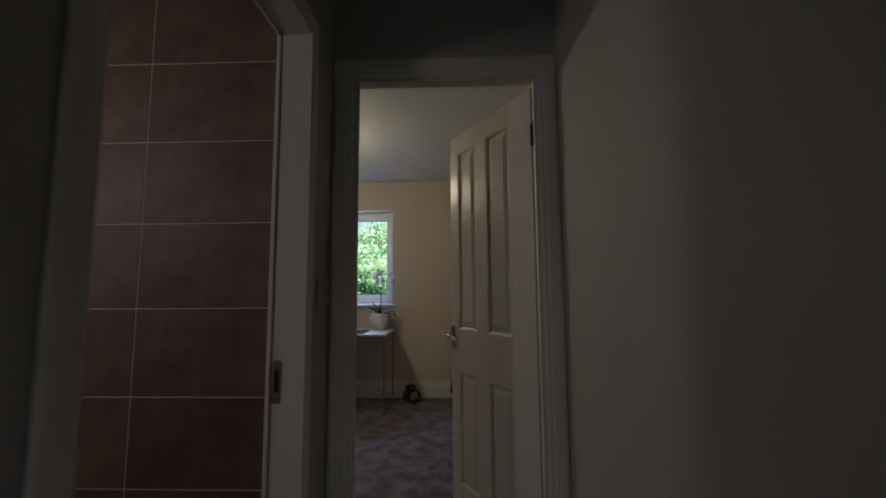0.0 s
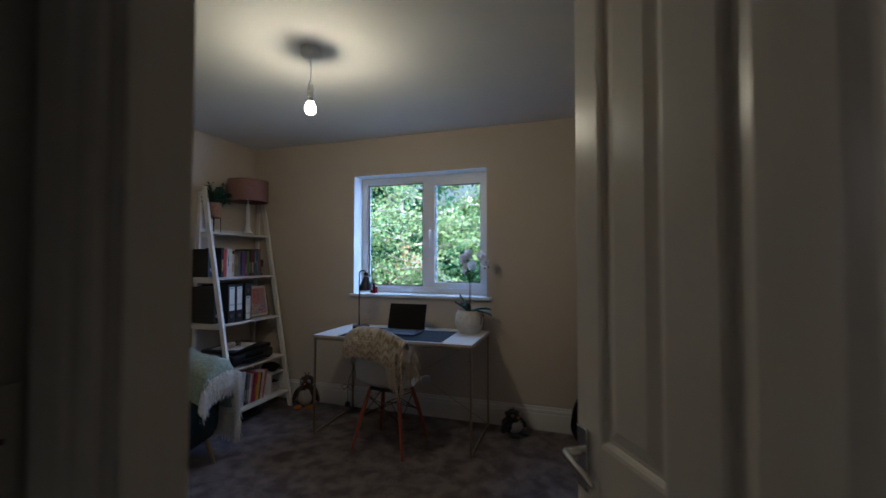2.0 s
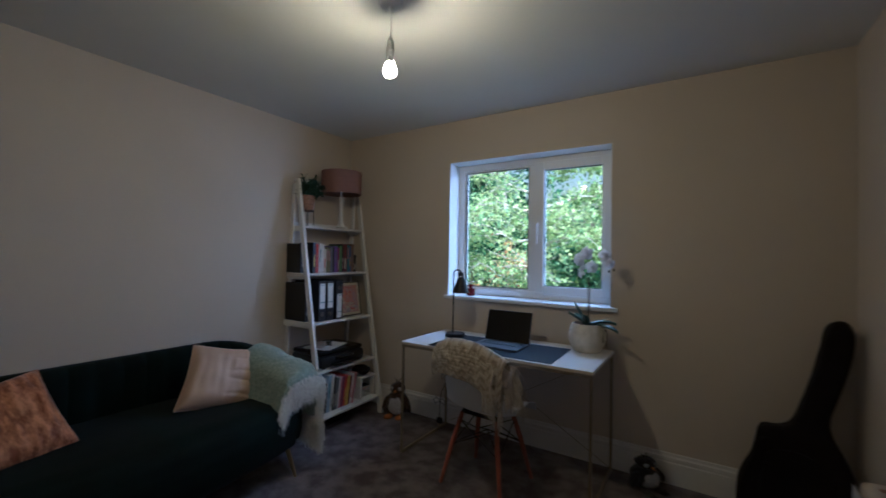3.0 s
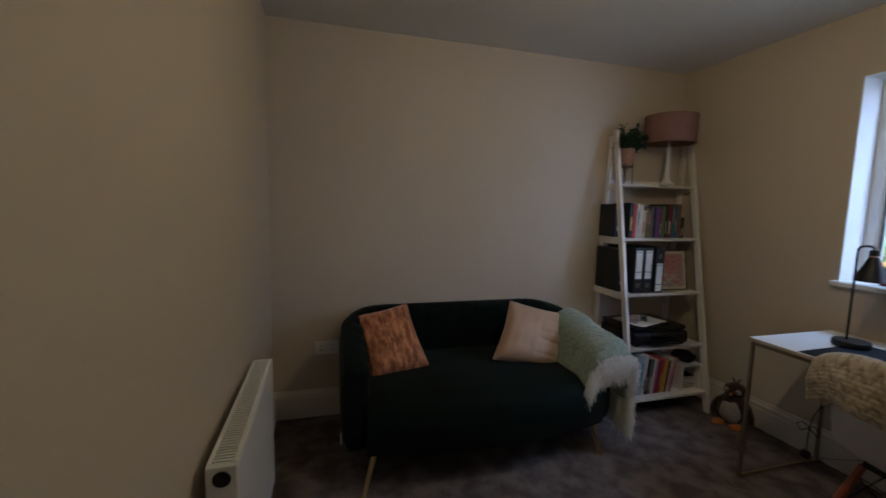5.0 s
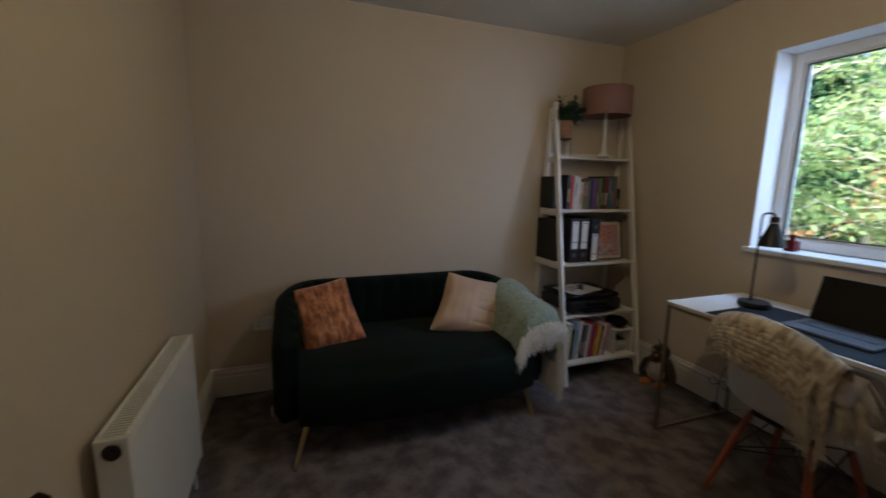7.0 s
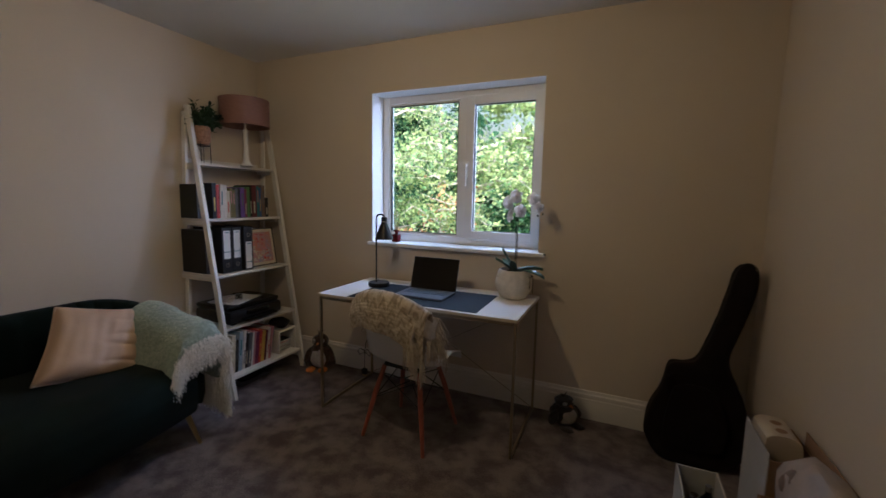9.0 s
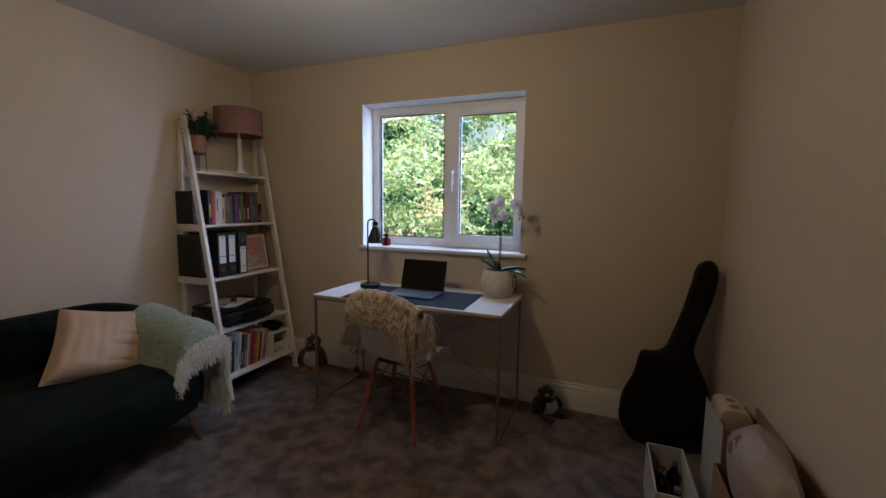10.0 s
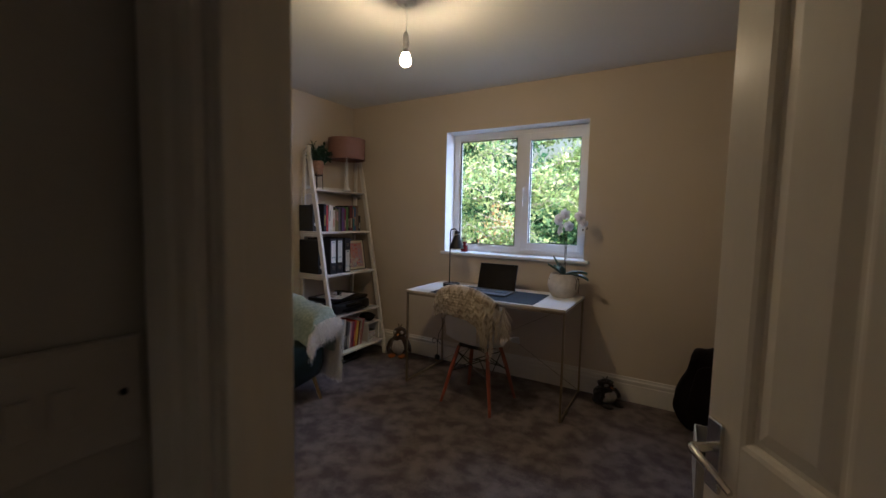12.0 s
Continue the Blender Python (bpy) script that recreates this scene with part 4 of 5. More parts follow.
# framed print
pf = thing("picture_frame", Matrix.Translation((LX(z) - 0.06, yb + 0.352, z + 0.003)) @ pose(0, 0, 0, 0, -9, 0), "thin black framed print in pink, orange and blue", "picture")
pw, ph = 0.245, 0.29
bm = bmesh.new()
for a, b in (((0, 0), (0.008, ph)), ((pw - 0.008, 0), (pw, ph)), ((0.008, 0), (pw - 0.008, 0.008)), ((0.008, ph - 0.008), (pw - 0.008, ph))):
    box(bm, (-0.012, a[0], a[1]), (0.003, b[0], b[1]), 0.001)
part("frame", bm, FILEB, pf)
part("mount", B((-0.010, 0.0082, 0.0082), (-0.002, pw - 0.0082, ph - 0.0082)), BM["cream"], pf)
PRINT = mat("printed_art", (0.55, 0.20, 0.10), 0.6, second=(0.30, 0.30, 0.42), scale=9, fine=40, bump=0)
part("print", B((-0.0019, 0.03, 0.03), (-0.001, pw - 0.03, ph - 0.03)), PRINT, pf, "colourful printed shapes")
rnd = random.Random(9)
bm = bmesh.new()
for k in range(46):
    yy, zz = rnd.uniform(0.032, pw - 0.055), rnd.uniform(0.032, ph - 0.05)
    box(bm, (-0.0009, yy, zz), (-0.0006 + k * 4e-6, yy + rnd.uniform(0.008, 0.022), zz + rnd.uniform(0.006, 0.018)))
for f in bm.faces:
    f.material_index = (f.index // 6) % 3
tagged(part("printed_shape", bm, [BM["pink"], BM["cream"], BM["red"]], pf), kind="stuff")
txt = bpy.data.curves.new("print_lettering", "FONT")
txt.body, txt.size, txt.extrude = "GIRL", 0.062, 0.0003
tmp = new("print_lettering", txt)
me = bpy.data.meshes.new_from_object(tmp.evaluated_get(bpy.context.evaluated_depsgraph_get()))
bpy.data.objects.remove(tmp)
me.transform(Matrix.Translation((0.0, 0.052, 0.075)) @ Matrix(((0, 0, 1, 0), (1, 0, 0, 0), (0, 1, 0, 0), (0, 0, 0, 1))))
me.materials.clear()
me.materials.append(BM["cream"])
word = new("lettering", me)
word.parent = pf
tagged(word, "cream lettering on the print")

# printer
z = SHZ[1] + 0.0006
pr = thing("printer", (LX(z) - 0.005, YL + LY(z) + 0.06, z + 0.006), "glossy black inkjet printer with papers on its lid", "printer")
PW, PD, PH = 0.455, 0.36, 0.125
bm = bmesh.new()
box(bm, (-PD, 0, 0), (0.0, PW, PH * 0.72), 0.022)
part("body", bm, BLACKP, pr, smooth=True)
part("lid", B((-PD + 0.004, 0.006, PH * 0.725), (-0.02, PW - 0.006, PH), 0.014), BLACKG, pr, smooth=True)
part("output_tray", B((-0.03, 0.09, 0.015), (0.045, PW - 0.09, 0.032), 0.006), BLACKG, pr)
part("control_panel", B((-0.018, 0.13, 0.05), (0.012, PW - 0.13, 0.078), 0.008), BLACKG, pr)
for k in range(4):
    part("foot", B((-PD + 0.02 + (k % 2) * (PD - 0.07), 0.03 + (k // 2) * (PW - 0.09), -0.006), (-PD + 0.05 + (k % 2) * (PD - 0.07), 0.06 + (k // 2) * (PW - 0.09), 0.0005), 0.002), BLACKP, pr)
ps = thing("paper_stack", Matrix.Translation((LX(z) - 0.19, YL + LY(z) + 0.26, z + 0.006 + PH + 0.0006)) @ pose(0, 0, 0, 0, 0, 12), "loose white papers lying on the printer lid", "paper")
for k, (a, dx) in enumerate(((0, 0), (6, 0.01), (-5, -0.008))):
    bm = box(bmesh.new(), (-0.105, -0.15, 0.0006 * k), (0.105, 0.15, 0.0006 * k + 0.0005), 0, pose(dx, 0, 0, 0, 0, a))
    part("sheet", bm, PAPER, ps)
cr = thing("crumpled_packet", (LX(z) - 0.17, YL + LY(z) + 0.17, z + PH + 0.009), "crumpled silver and white plastic packet", "packet")
part("wrapper", blob(bmesh.new(), (0, 0, 0.022), (0.05, 0.06, 0.022), 12, rough=0.7, seed=3), CLEAR, cr)
cb = thing("coiled_cable", (LX(z) - 0.16, YL + LY(z) + 0.245, z + PH + 0.009), "small coil of black cable", "cable")
part("coil", tube(bmesh.new(), [(0.03 * math.cos(k * 0.5), 0.035 * math.sin(k * 0.5), 0.004 + 0.0009 * k) for k in range(46)], 0.003, 6), BLACKP, cb, smooth=True)

# bottom shelf: books, magazines and a small riser
z = SHZ[0] + 0.0006
y = YL + LY(z) + 0.035
GL = "books and magazines on the bottom shelf"
for colour, w, h, tl in (("cream", 0.03, 0.26, 4), ("black", 0.02, 0.22, 4), ("pale_blue", 0.028, 0.27, 5), ("white", 0.02, 0.27, 6), ("black", 0.018, 0.245, 6), ("grey", 0.026, 0.24, 7), ("white", 0.012, 0.235, 7), ("pink", 0.014, 0.235, 7), ("plum", 0.024, 0.23, 7), ("red", 0.02, 0.235, 8),
                         ("yellow", 0.028, 0.225, 8), ("maroon", 0.014, 0.22, 9), ("white", 0.018, 0.235, 10), ("pink", 0.02, 0.235, 12)):
    book(colour, w, h, 0.19, LX(z) - 0.04, y, z + 0.004, -tl, group=GL)
    y += w + 0.003
rs = thing("small_riser", (LX(z) - 0.03, YR + LY(z) - 0.195, z), "small white wooden riser on the bottom shelf", "shelf")
part("top", B((-0.26, 0, 0.165), (0, 0.17, 0.18), 0.002), WHITEW, rs)
for yy in (0.0, 0.155):
    part("side", B((-0.26, yy, 0), (0, yy + 0.015, 0.1645), 0.002), WHITEW, rs)
for k, (c, a) in enumerate((("black", 2), ("grey", -4), ("plum", 3), ("pale_blue", 0), ("red", 5), ("black", -3))):
    t = thing("magazine", Matrix.Translation((LX(z) - 0.06, YR + LY(z) - 0.108, z + 0.0005 + 0.0145 * k)) @ pose(0, 0, 0, 0, 0, a), f"{c.replace('_', ' ')} magazine lying flat under the riser", "magazine", "magazines under the riser")
    part("cover", B((-0.19, -0.055, 0.0), (0.0, 0.055, 0.013), 0.001), BM[c], t)
    part("page_edge", B((-0.186, -0.0535, 0.002), (0.0008, 0.0535, 0.011)), PAPER, t)
bb = thing("soft_pouch", (LX(z) - 0.11, YR + LY(z) - 0.11, z + 0.182), "small black soft pouch on the riser", "pouch")
part("body", blob(bmesh.new(), (0, 0, 0.036), (0.08, 0.07, 0.036), 12, rough=0.25, seed=7), BAG, bb, smooth=True)
fl = thing("shoe", (LX(0) - 0.16, 4.2, 0.0), "dark shoe pushed under the bottom shelf", "shoe")
part("upper", blob(bmesh.new(), (0, 0, 0.048), (0.055, 0.13, 0.036), 12, rough=0.2, seed=2), BAG, fl, smooth=True)
part("sole", B((-0.045, -0.125, 0.0), (0.045, 0.125, 0.016), 0.007), BM["grey"], fl)
copy_thing(fl, Matrix.Translation((LX(0) - 0.29, 4.24, 0.0)) @ pose(0, 0, 0, 0, 0, 8))

# plant in a wicker pot on a wire stand
z = SHZ[4] + 0.0006
pp = thing("potted_plant", Matrix.Translation((LX(z) - 0.055, YL + LY(z) + 0.088, z)) @ Matrix.Diagonal((1.0, 1.0, 1.22, 1.0)), "bushy green plant in a brown wicker pot on a wire stand", "plant")
part("pot", lathe(bmesh.new(), [(0, 0.105), (0.040, 0.100), (0.054, 0.12), (0.060, 0.17), (0.058, 0.205), (0.053, 0.205), (0.052, 0.19), (0, 0.19)], 24), WICKER, pp, "woven brown wicker pot", smooth=True)
st = part("stand", (lambda b: lathe(b, [(0.046, 0.098), (0.050, 0.098), (0.050, 0.104), (0.046, 0.104)], 24, close=True))(bmesh.new()), BLACKM, pp, "black wire plant stand")
for k in range(4):
    a = math.pi / 4 + k * math.pi / 2
    part("stand_leg", tube(bmesh.new(), [(0.050 * math.cos(a), 0.050 * math.sin(a), 0.15), (0.052 * math.cos(a), 0.052 * math.sin(a), 0.0)], 0.0025, 6), BLACKM, st)
rnd = random.Random(21)


def leaf(bm, p, d, up, l, w, mi=0, fold=0.2):
    d, up = Vector(d).normalized(), Vector(up)
    s = d.cross(up).normalized()
    n = s.cross(d)
    a, b = bm.verts.new(p), bm.verts.new(Vector(p) + d * l)
    c = bm.verts.new(Vector(p) + d * l * 0.45 + s * w / 2 + n * w * fold)
    e = bm.verts.new(Vector(p) + d * l * 0.45 - s * w / 2 + n * w * fold)
    f1, f2 = bm.faces.new((a, c, b)), bm.faces.new((a, b, e))
    f1.material_index = f2.material_index = mi


bm = bmesh.new()
for k in range(150):
    a, e = rnd.uniform(0, 2 * math.pi), rnd.uniform(0.3, 1.4)
    l = rnd.uniform(0.06, 0.15)
    d = Vector((math.cos(a) * math.cos(e), math.sin(a) * math.cos(e), math.sin(e)))
    base = Vector((0.02 * math.cos(a), 0.02 * math.sin(a), 0.195))
    mid = base + d * l * 0.6
    tip = base + d * l + Vector((0, 0, -0.03 * math.cos(e)))
    tip.x, tip.y = min(max(tip.x, -0.07), 0.075), max(tip.y, -0.055)
    mid.x, mid.y = min(mid.x, 0.07), max(mid.y, -0.05)
    tube(bm, [base, mid, tip], [0.0015, 0.0012, 0.0008], 4)
    for j in range(9):
        q = base.lerp(mid, j / 4) if j < 4 else mid.lerp(tip, (j - 4) / 4)
        dd = Vector((rnd.uniform(-1, 1), rnd.uniform(-1, 1), rnd.uniform(-0.3, 0.8)))
        leaf(bm, q, dd, (0, 0, 1), rnd.uniform(0.024, 0.046), rnd.uniform(0.016, 0.028))
tagged(part("foliage", bm, FERN, pp, "small dark green leaves"), kind="stuff")

# table lamp
tl = thing("table_lamp", (-2.79, 4.405, z), "white turned table lamp with a dusky pink drum shade", "lamp")
lamp_base = part("base", lathe(bmesh.new(), [(0, 0), (0.060, 0), (0.062, 0.010), (0.052, 0.016), (0.042, 0.024), (0.032, 0.045), (0.026, 0.08), (0.022, 0.13), (0.020, 0.20), (0.022, 0.245), (0.024, 0.262), (0.018, 0.27), (0.010, 0.28), (0.010, 0.33), (0, 0.33)], 28), WHITEW, tl, "white turned wooden base", smooth=True)
lamp_base.scale = (0.72, 0.72, 1.0)
sh = part("shade", lathe(bmesh.new(), [(0.168, 0.292), (0.170, 0.292), (0.170, 0.482), (0.168, 0.482)], 48, close=True), SHADE, tl, "dusky pink fabric drum shade", smooth=True)
for zz in (0.294, 0.480):
    part("trim_ring", lathe(bmesh.new(), [(0.167, zz - 0.003), (0.1715, zz - 0.003), (0.1715, zz + 0.003), (0.167, zz + 0.003)], 48, close=True), SHADE, sh)
bm = bmesh.new()
for k in range(3):
    a = k * 2 * math.pi / 3
    tube(bm, [(0.01 * math.cos(a), 0.01 * math.sin(a), 0.325), (0.167 * math.cos(a), 0.167 * math.sin(a), 0.302)], 0.0018, 6)
part("shade_ring", bm, CHROME, tl)

# ---- desk ----
desk = thing("desk", (0, 0, 0), "slim white desk with thin gold metal legs and cross braces", "desk")
KX0, KX1, KY0, KY1, KZ = -1.865, -0.615, 4.098, 4.683, 0.75
part("top", B((KX0, KY0, KZ - 0.018), (KX1, KY1, KZ), 0.002), WHITEL, desk, "white laminate top with a pale edge")
part("edge_strip", B((KX0 + 0.001, KY0 - 0.0015, KZ - 0.017), (KX1 - 0.001, KY0 - 0.0003, KZ - 0.002)), CREAM, desk)
for x in (KX0 + 0.012, KX1 - 0.012):
    for y in (KY0 + 0.012, KY1 - 0.012):
        part("leg", B((x - 0.007, y - 0.007, 0.0), (x + 0.007, y + 0.007, KZ - 0.0185), 0.0015), GOLD, desk)
    part("floor_rail", B((x - 0.007, KY0 + 0.0215, 0.0), (x + 0.007, KY1 - 0.0215, 0.016), 0.0015), GOLD, desk)
    part("top_rail", B((x - 0.007, KY0 + 0.0215, KZ - 0.036), (x + 0.007, KY1 - 0.0215, KZ - 0.0185), 0.0015), GOLD, desk)
for y in (KY0 + 0.012, KY1 - 0.012):
    part("apron_rail", B((KX0 + 0.022, y - 0.008, KZ - 0.036), (KX1 - 0.022, y + 0.008, KZ - 0.0185), 0.0015), GOLD, desk)
part("cross_brace", tube(bmesh.new(), [(KX0 + 0.02, KY1 - 0.012, 0.02), (KX1 - 0.02, KY1 - 0.012, KZ - 0.04)], 0.002, 6), GOLD, desk)
part("cross_brace", tube(bmesh.new(), [(KX0 + 0.02, KY1 - 0.019, KZ - 0.04), (KX1 - 0.02, KY1 - 0.019, 0.02)], 0.0026, 6), GOLD, desk)

pad = thing("desk_mat", Matrix.Translation((-1.247, 4.325, KZ + 0.0004)) @ pose(0, 0, 0, 0, 0, 1.0), "blue-grey desk mat lying on the white desk", "desk mat")
part("mat", B((-0.405, -0.215, 0), (0.405, 0.215, 0.0025), 0.001), MATPAD, pad)

KEYM = mat("blue_grey_key", (0.11, 0.14, 0.18), 0.5, scale=30, bump=0)
lap = thing("laptop", (-1.25, 4.238, KZ + 0.0036), "open silver laptop with a black screen, turned off", "laptop")
LW, LD = 0.32, 0.215
part("base", B((-LW / 2, 0, 0.001), (LW / 2, LD, 0.014), 0.004), ALU, lap)
keys = part("keyboard_deck", B((-0.135, 0.085, 0.0143), (0.135, 0.195, 0.0148)), BLACKP, lap)
for r in range(5):
    for c in range(13):
        if r == 0 and 3 <= c <= 8:
            continue
        x, yy = -0.131 + c * 0.0203, 0.088 + r * 0.021
        part("key", B((x, yy, 0.0149), (x + 0.0165, yy + 0.017, 0.0166), 0.0008), KEYM, keys)
part("key", B((-0.070, 0.088, 0.0149), (0.048, 0.105, 0.0166), 0.0008), KEYM, keys)
part("trackpad", B((-0.05, 0.012, 0.0143), (0.05, 0.075, 0.0147)), ALU, lap)
SM = Matrix.Translation((0, LD - 0.002, 0.012)) @ pose(0, 0, 0, -17, 0, 0)
lid = part("lid", B((-LW / 2, 0.0, 0.0), (LW / 2, 0.006, 0.208), 0.003, SM), ALU, lap)
part("screen", B((-LW / 2 + 0.003, -0.0012, 0.003), (LW / 2 - 0.003, -0.0002, 0.205), 0, SM), BLACKG, lid, "black glossy screen")

dl = thing("desk_lamp", (-1.645, 4.445, KZ + 0.0034), "matt black desk lamp with a cone shade", "lamp")
part("base", lathe(bmesh.new(), [(0, 0), (0.068, 0), (0.070, 0.004), (0.070, 0.022), (0.067, 0.026), (0, 0.026)], 32), BLACKM, dl, smooth=True)
part("stem", tube(bmesh.new(), [(-0.02, 0, 0.02), (-0.02, 0, 0.44), (-0.018, 0, 0.462), (-0.008, 0, 0.474), (0.008, 0, 0.478), (0.028, 0, 0.477), (0.038, 0, 0.47), (0.041, 0, 0.455)], 0.0052, 10), BLACKM, dl, smooth=True)
bm = bmesh.new()
lathe(bm, [(0, 0.462), (0.017, 0.462), (0.019, 0.455), (0.019, 0.425), (0.022, 0.42), (0.030, 0.40), (0.052, 0.345), (0.060, 0.318), (0.058, 0.318), (0.050, 0.344), (0.027, 0.40), (0, 0.415)], 32, centre=(0.041, 0))
part("shade", bm, BLACKM, dl, smooth=True)
part("band", lathe(bmesh.new(), [(0.0192, 0.436), (0.0205, 0.436), (0.0205, 0.430), (0.0192, 0.430)], 24, centre=(0.041, 0), close=True), CHROME, dl)

cb = thing("lamp_cable", (0, 0, 0), "black cable with a plug hanging tied below the desk", "cable")
part("flex", tube(bmesh.new(), [(-1.66, 4.50, KZ + 0.006), (-1.75, 4.60, KZ + 0.004), (-1.80, 4.69, KZ + 0.004), (-1.83, 4.697, 0.60), (-1.80, 4.64, 0.42), (-1.803, 4.52, 0.30), (-1.80, 4.50, 0.22)], 0.0028, 6), BLACKP, cb, smooth=True)
bm = bmesh.new()
for s in (-1, 1):
    tube(bm, [(-1.80, 4.50, 0.25), (-1.80 + s * 0.03, 4.49, 0.27), (-1.80 + s * 0.055, 4.49, 0.245), (-1.80 + s * 0.04, 4.50, 0.215), (-1.80, 4.50, 0.245)], 0.0028, 6)
tube(bm, [(-1.80, 4.50, 0.25), (-1.802, 4.50, 0.12)], 0.0028, 6)
part("knot", bm, BLACKP, cb, smooth=True)
bm = bmesh.new()
box(bm, (-1.825, 4.485, 0.075), (-1.779, 4.515, 0.12), 0.012)
part("plug", bm, BLACKP, cb, "black three-pin plug")
for x in (-1.812, -1.792):
    part("pin", B((x - 0.003, 4.496, 0.06), (x + 0.003, 4.502, 0.076)), BRASS, cb)

# orchid
orc = thing("orchid", (-0.755, 4.565, KZ), "white orchid with grey-green strap leaves in a speckled white pot", "plant")
part("pot", lathe(bmesh.new(), [(0, 0), (0.070, 0), (0.080, 0.006), (0.105, 0.055), (0.113, 0.085), (0.110, 0.115), (0.098, 0.155), (0.088, 0.175), (0.084, 0.175), (0.092, 0.15), (0.10, 0.11), (0, 0.11)], 44), CERAM, orc, "round speckled white ceramic pot", smooth=True)
part("bark", blob(bmesh.new(), (0, 0, 0.135), (0.09, 0.09, 0.028), 12, rough=0.5, seed=4), SOIL, orc)


def strap(az, length, rise, droop, w):
    def f(u, v):
        s = u * length
        x = s * math.cos(rise) * (1 - 0.1 * u)
        z = 0.155 + s * math.sin(rise) - droop * u * u
        half = w * math.sin(math.pi * min(1, 0.12 + 0.88 * u) ** 0.8) ** 0.6 * (v - 0.5)
        return Vector((x * math.cos(az) - half * math.sin(az), x * math.sin(az) + half * math.cos(az), z + abs(v - 0.5) * 0.03))
    bm = bmesh.new()
    grid(bm, f, 14, 6, 0.002)
    return bm


for az, l, r, d, w in ((3.0, 0.17, 1.0, 0.01, 0.045), (2.5, 0.15, 0.55, 0.02, 0.05), (-2.6, 0.17, 0.7, 0.03, 0.045), (0.1, 0.21, 0.45, 0.07, 0.05), (-0.35, 0.24, 0.28, 0.08, 0.055), (-1.5, 0.14, 0.8, 0.03, 0.04)):
    part("leaf", strap(az, l, r, d, w), ORLEAF, orc, smooth=True)
part("stem", tube(bmesh.new(), [(0, 0, 0.14), (0.006, -0.005, 0.35), (0.0, -0.01, 0.53), (0.01, -0.012, 0.60), (0.04, -0.015, 0.640), (0.08, -0.02, 0.63), (0.12, -0.02, 0.60), (0.15, -0.02, 0.57)], [0.003] * 5 + [0.002] * 3, 6), STEM, orc, smooth=True)
part("support_stake", tube(bmesh.new(), [(0.012, 0.0, 0.14), (0.014, -0.002, 0.56)], 0.0028, 6), STEM, orc)
bm = bmesh.new()
for s, e in (((0.09, 0.02, 0.15), (0.12, -0.03, 0.04)), ((0.08, -0.02, 0.15), (0.105, -0.05, 0.07))):
    tube(bm, [s, (Vector(s) + Vector(e)) / 2 + Vector((0.015, -0.01, 0.03)), e], 0.0022, 6)
part("aerial_root", bm, STEM, orc, smooth=True)


def flower(p, facing, size):
    size *= 1.08
    f = part("flower", bmesh.new(), PETAL, orc, "open white orchid flower")
    bm = bmesh.new()
    n = Vector(facing).normalized()
    a = n.orthogonal().normalized()
    b = n.cross(a)
    for k in range(5):
        g = k * 2 * math.pi / 5 + 0.3
        d = a * math.cos(g) + b * math.sin(g)
        s = n.cross(d)
        wide = 0.62 if k in (1, 4) else 0.36

        def q(u, v):
            half = size * wide * math.sin(math.pi * min(1, 0.08 + 0.92 * u)) ** 0.6 * (v - 0.5)
            return Vector(p) + d * size * 0.52 * u + s * half + n * (0.012 * math.sin(math.pi * u) - 0.05 * size * u)
        grid(bm, q, 6, 4, 0.0008)
    blob(bm, Vector(p) + n * 0.006, (0.006, 0.006, 0.006), 6)
    bm.to_mesh(f.data)
    bm.free()
    f.data.shade_smooth()


for p, n, s in (((0.0, -0.02, 0.615), (-0.3, -1, 0.1), 0.085), ((-0.045, -0.02, 0.575), (-0.5, -1, 0.0), 0.085), ((0.03, -0.03, 0.53), (0.9, -1, -0.1), 0.08), ((-0.03, -0.02, 0.50), (-1.2, -1, 0.2), 0.08), ((0.105, -0.025, 0.60), (0.4, -1, 0.1), 0.075), ((0.135, -0.03, 0.555), (0.5, -1, -0.1), 0.06)):
    flower(p, n, s)
for p in ((0.15, -0.02, 0.545), (0.158, -0.02, 0.515), (0.13, -0.02, 0.505)):
    part("bud", blob(bmesh.new(), p, (0.006, 0.006, 0.009), 6), STEM, orc)

# sill: reed diffuser
rd = thing("reed_diffuser", (-1.70, 4.77, WZ0 - 0.0018), "small dark red glass reed diffuser on the window board", "ornament")
REDG = mat("dark_red_glass", (0.10, 0.008, 0.012), 0.15, var=0.2, scale=30, bump=0)
bm = box(bmesh.new(), (-0.026, -0.026, 0), (0.026, 0.026, 0.058), 0.006)
lathe(bm, [(0, 0.056), (0.013, 0.057), (0.013, 0.072), (0.018, 0.074), (0.018, 0.09), (0.0, 0.09)], 18)
part("bottle", bm, REDG, rd)
for k in range(6):
    a = k * 1.05
    part("reed", tube(bmesh.new(), [(0.003 * math.cos(a), 0.003 * math.sin(a), 0.09), (0.03 * math.cos(a), 0.02 * math.sin(a), 0.21)], 0.0013, 5), CARD, rd)

# ---- chair ----
CM = Matrix.Translation((-1.225, 4.13, 0)) @ pose(0, 0, 0, 0, 0, -5)
chair = thing("dining_chair", CM, "white moulded shell chair with splayed wooden legs and black wire bracing", "chair")


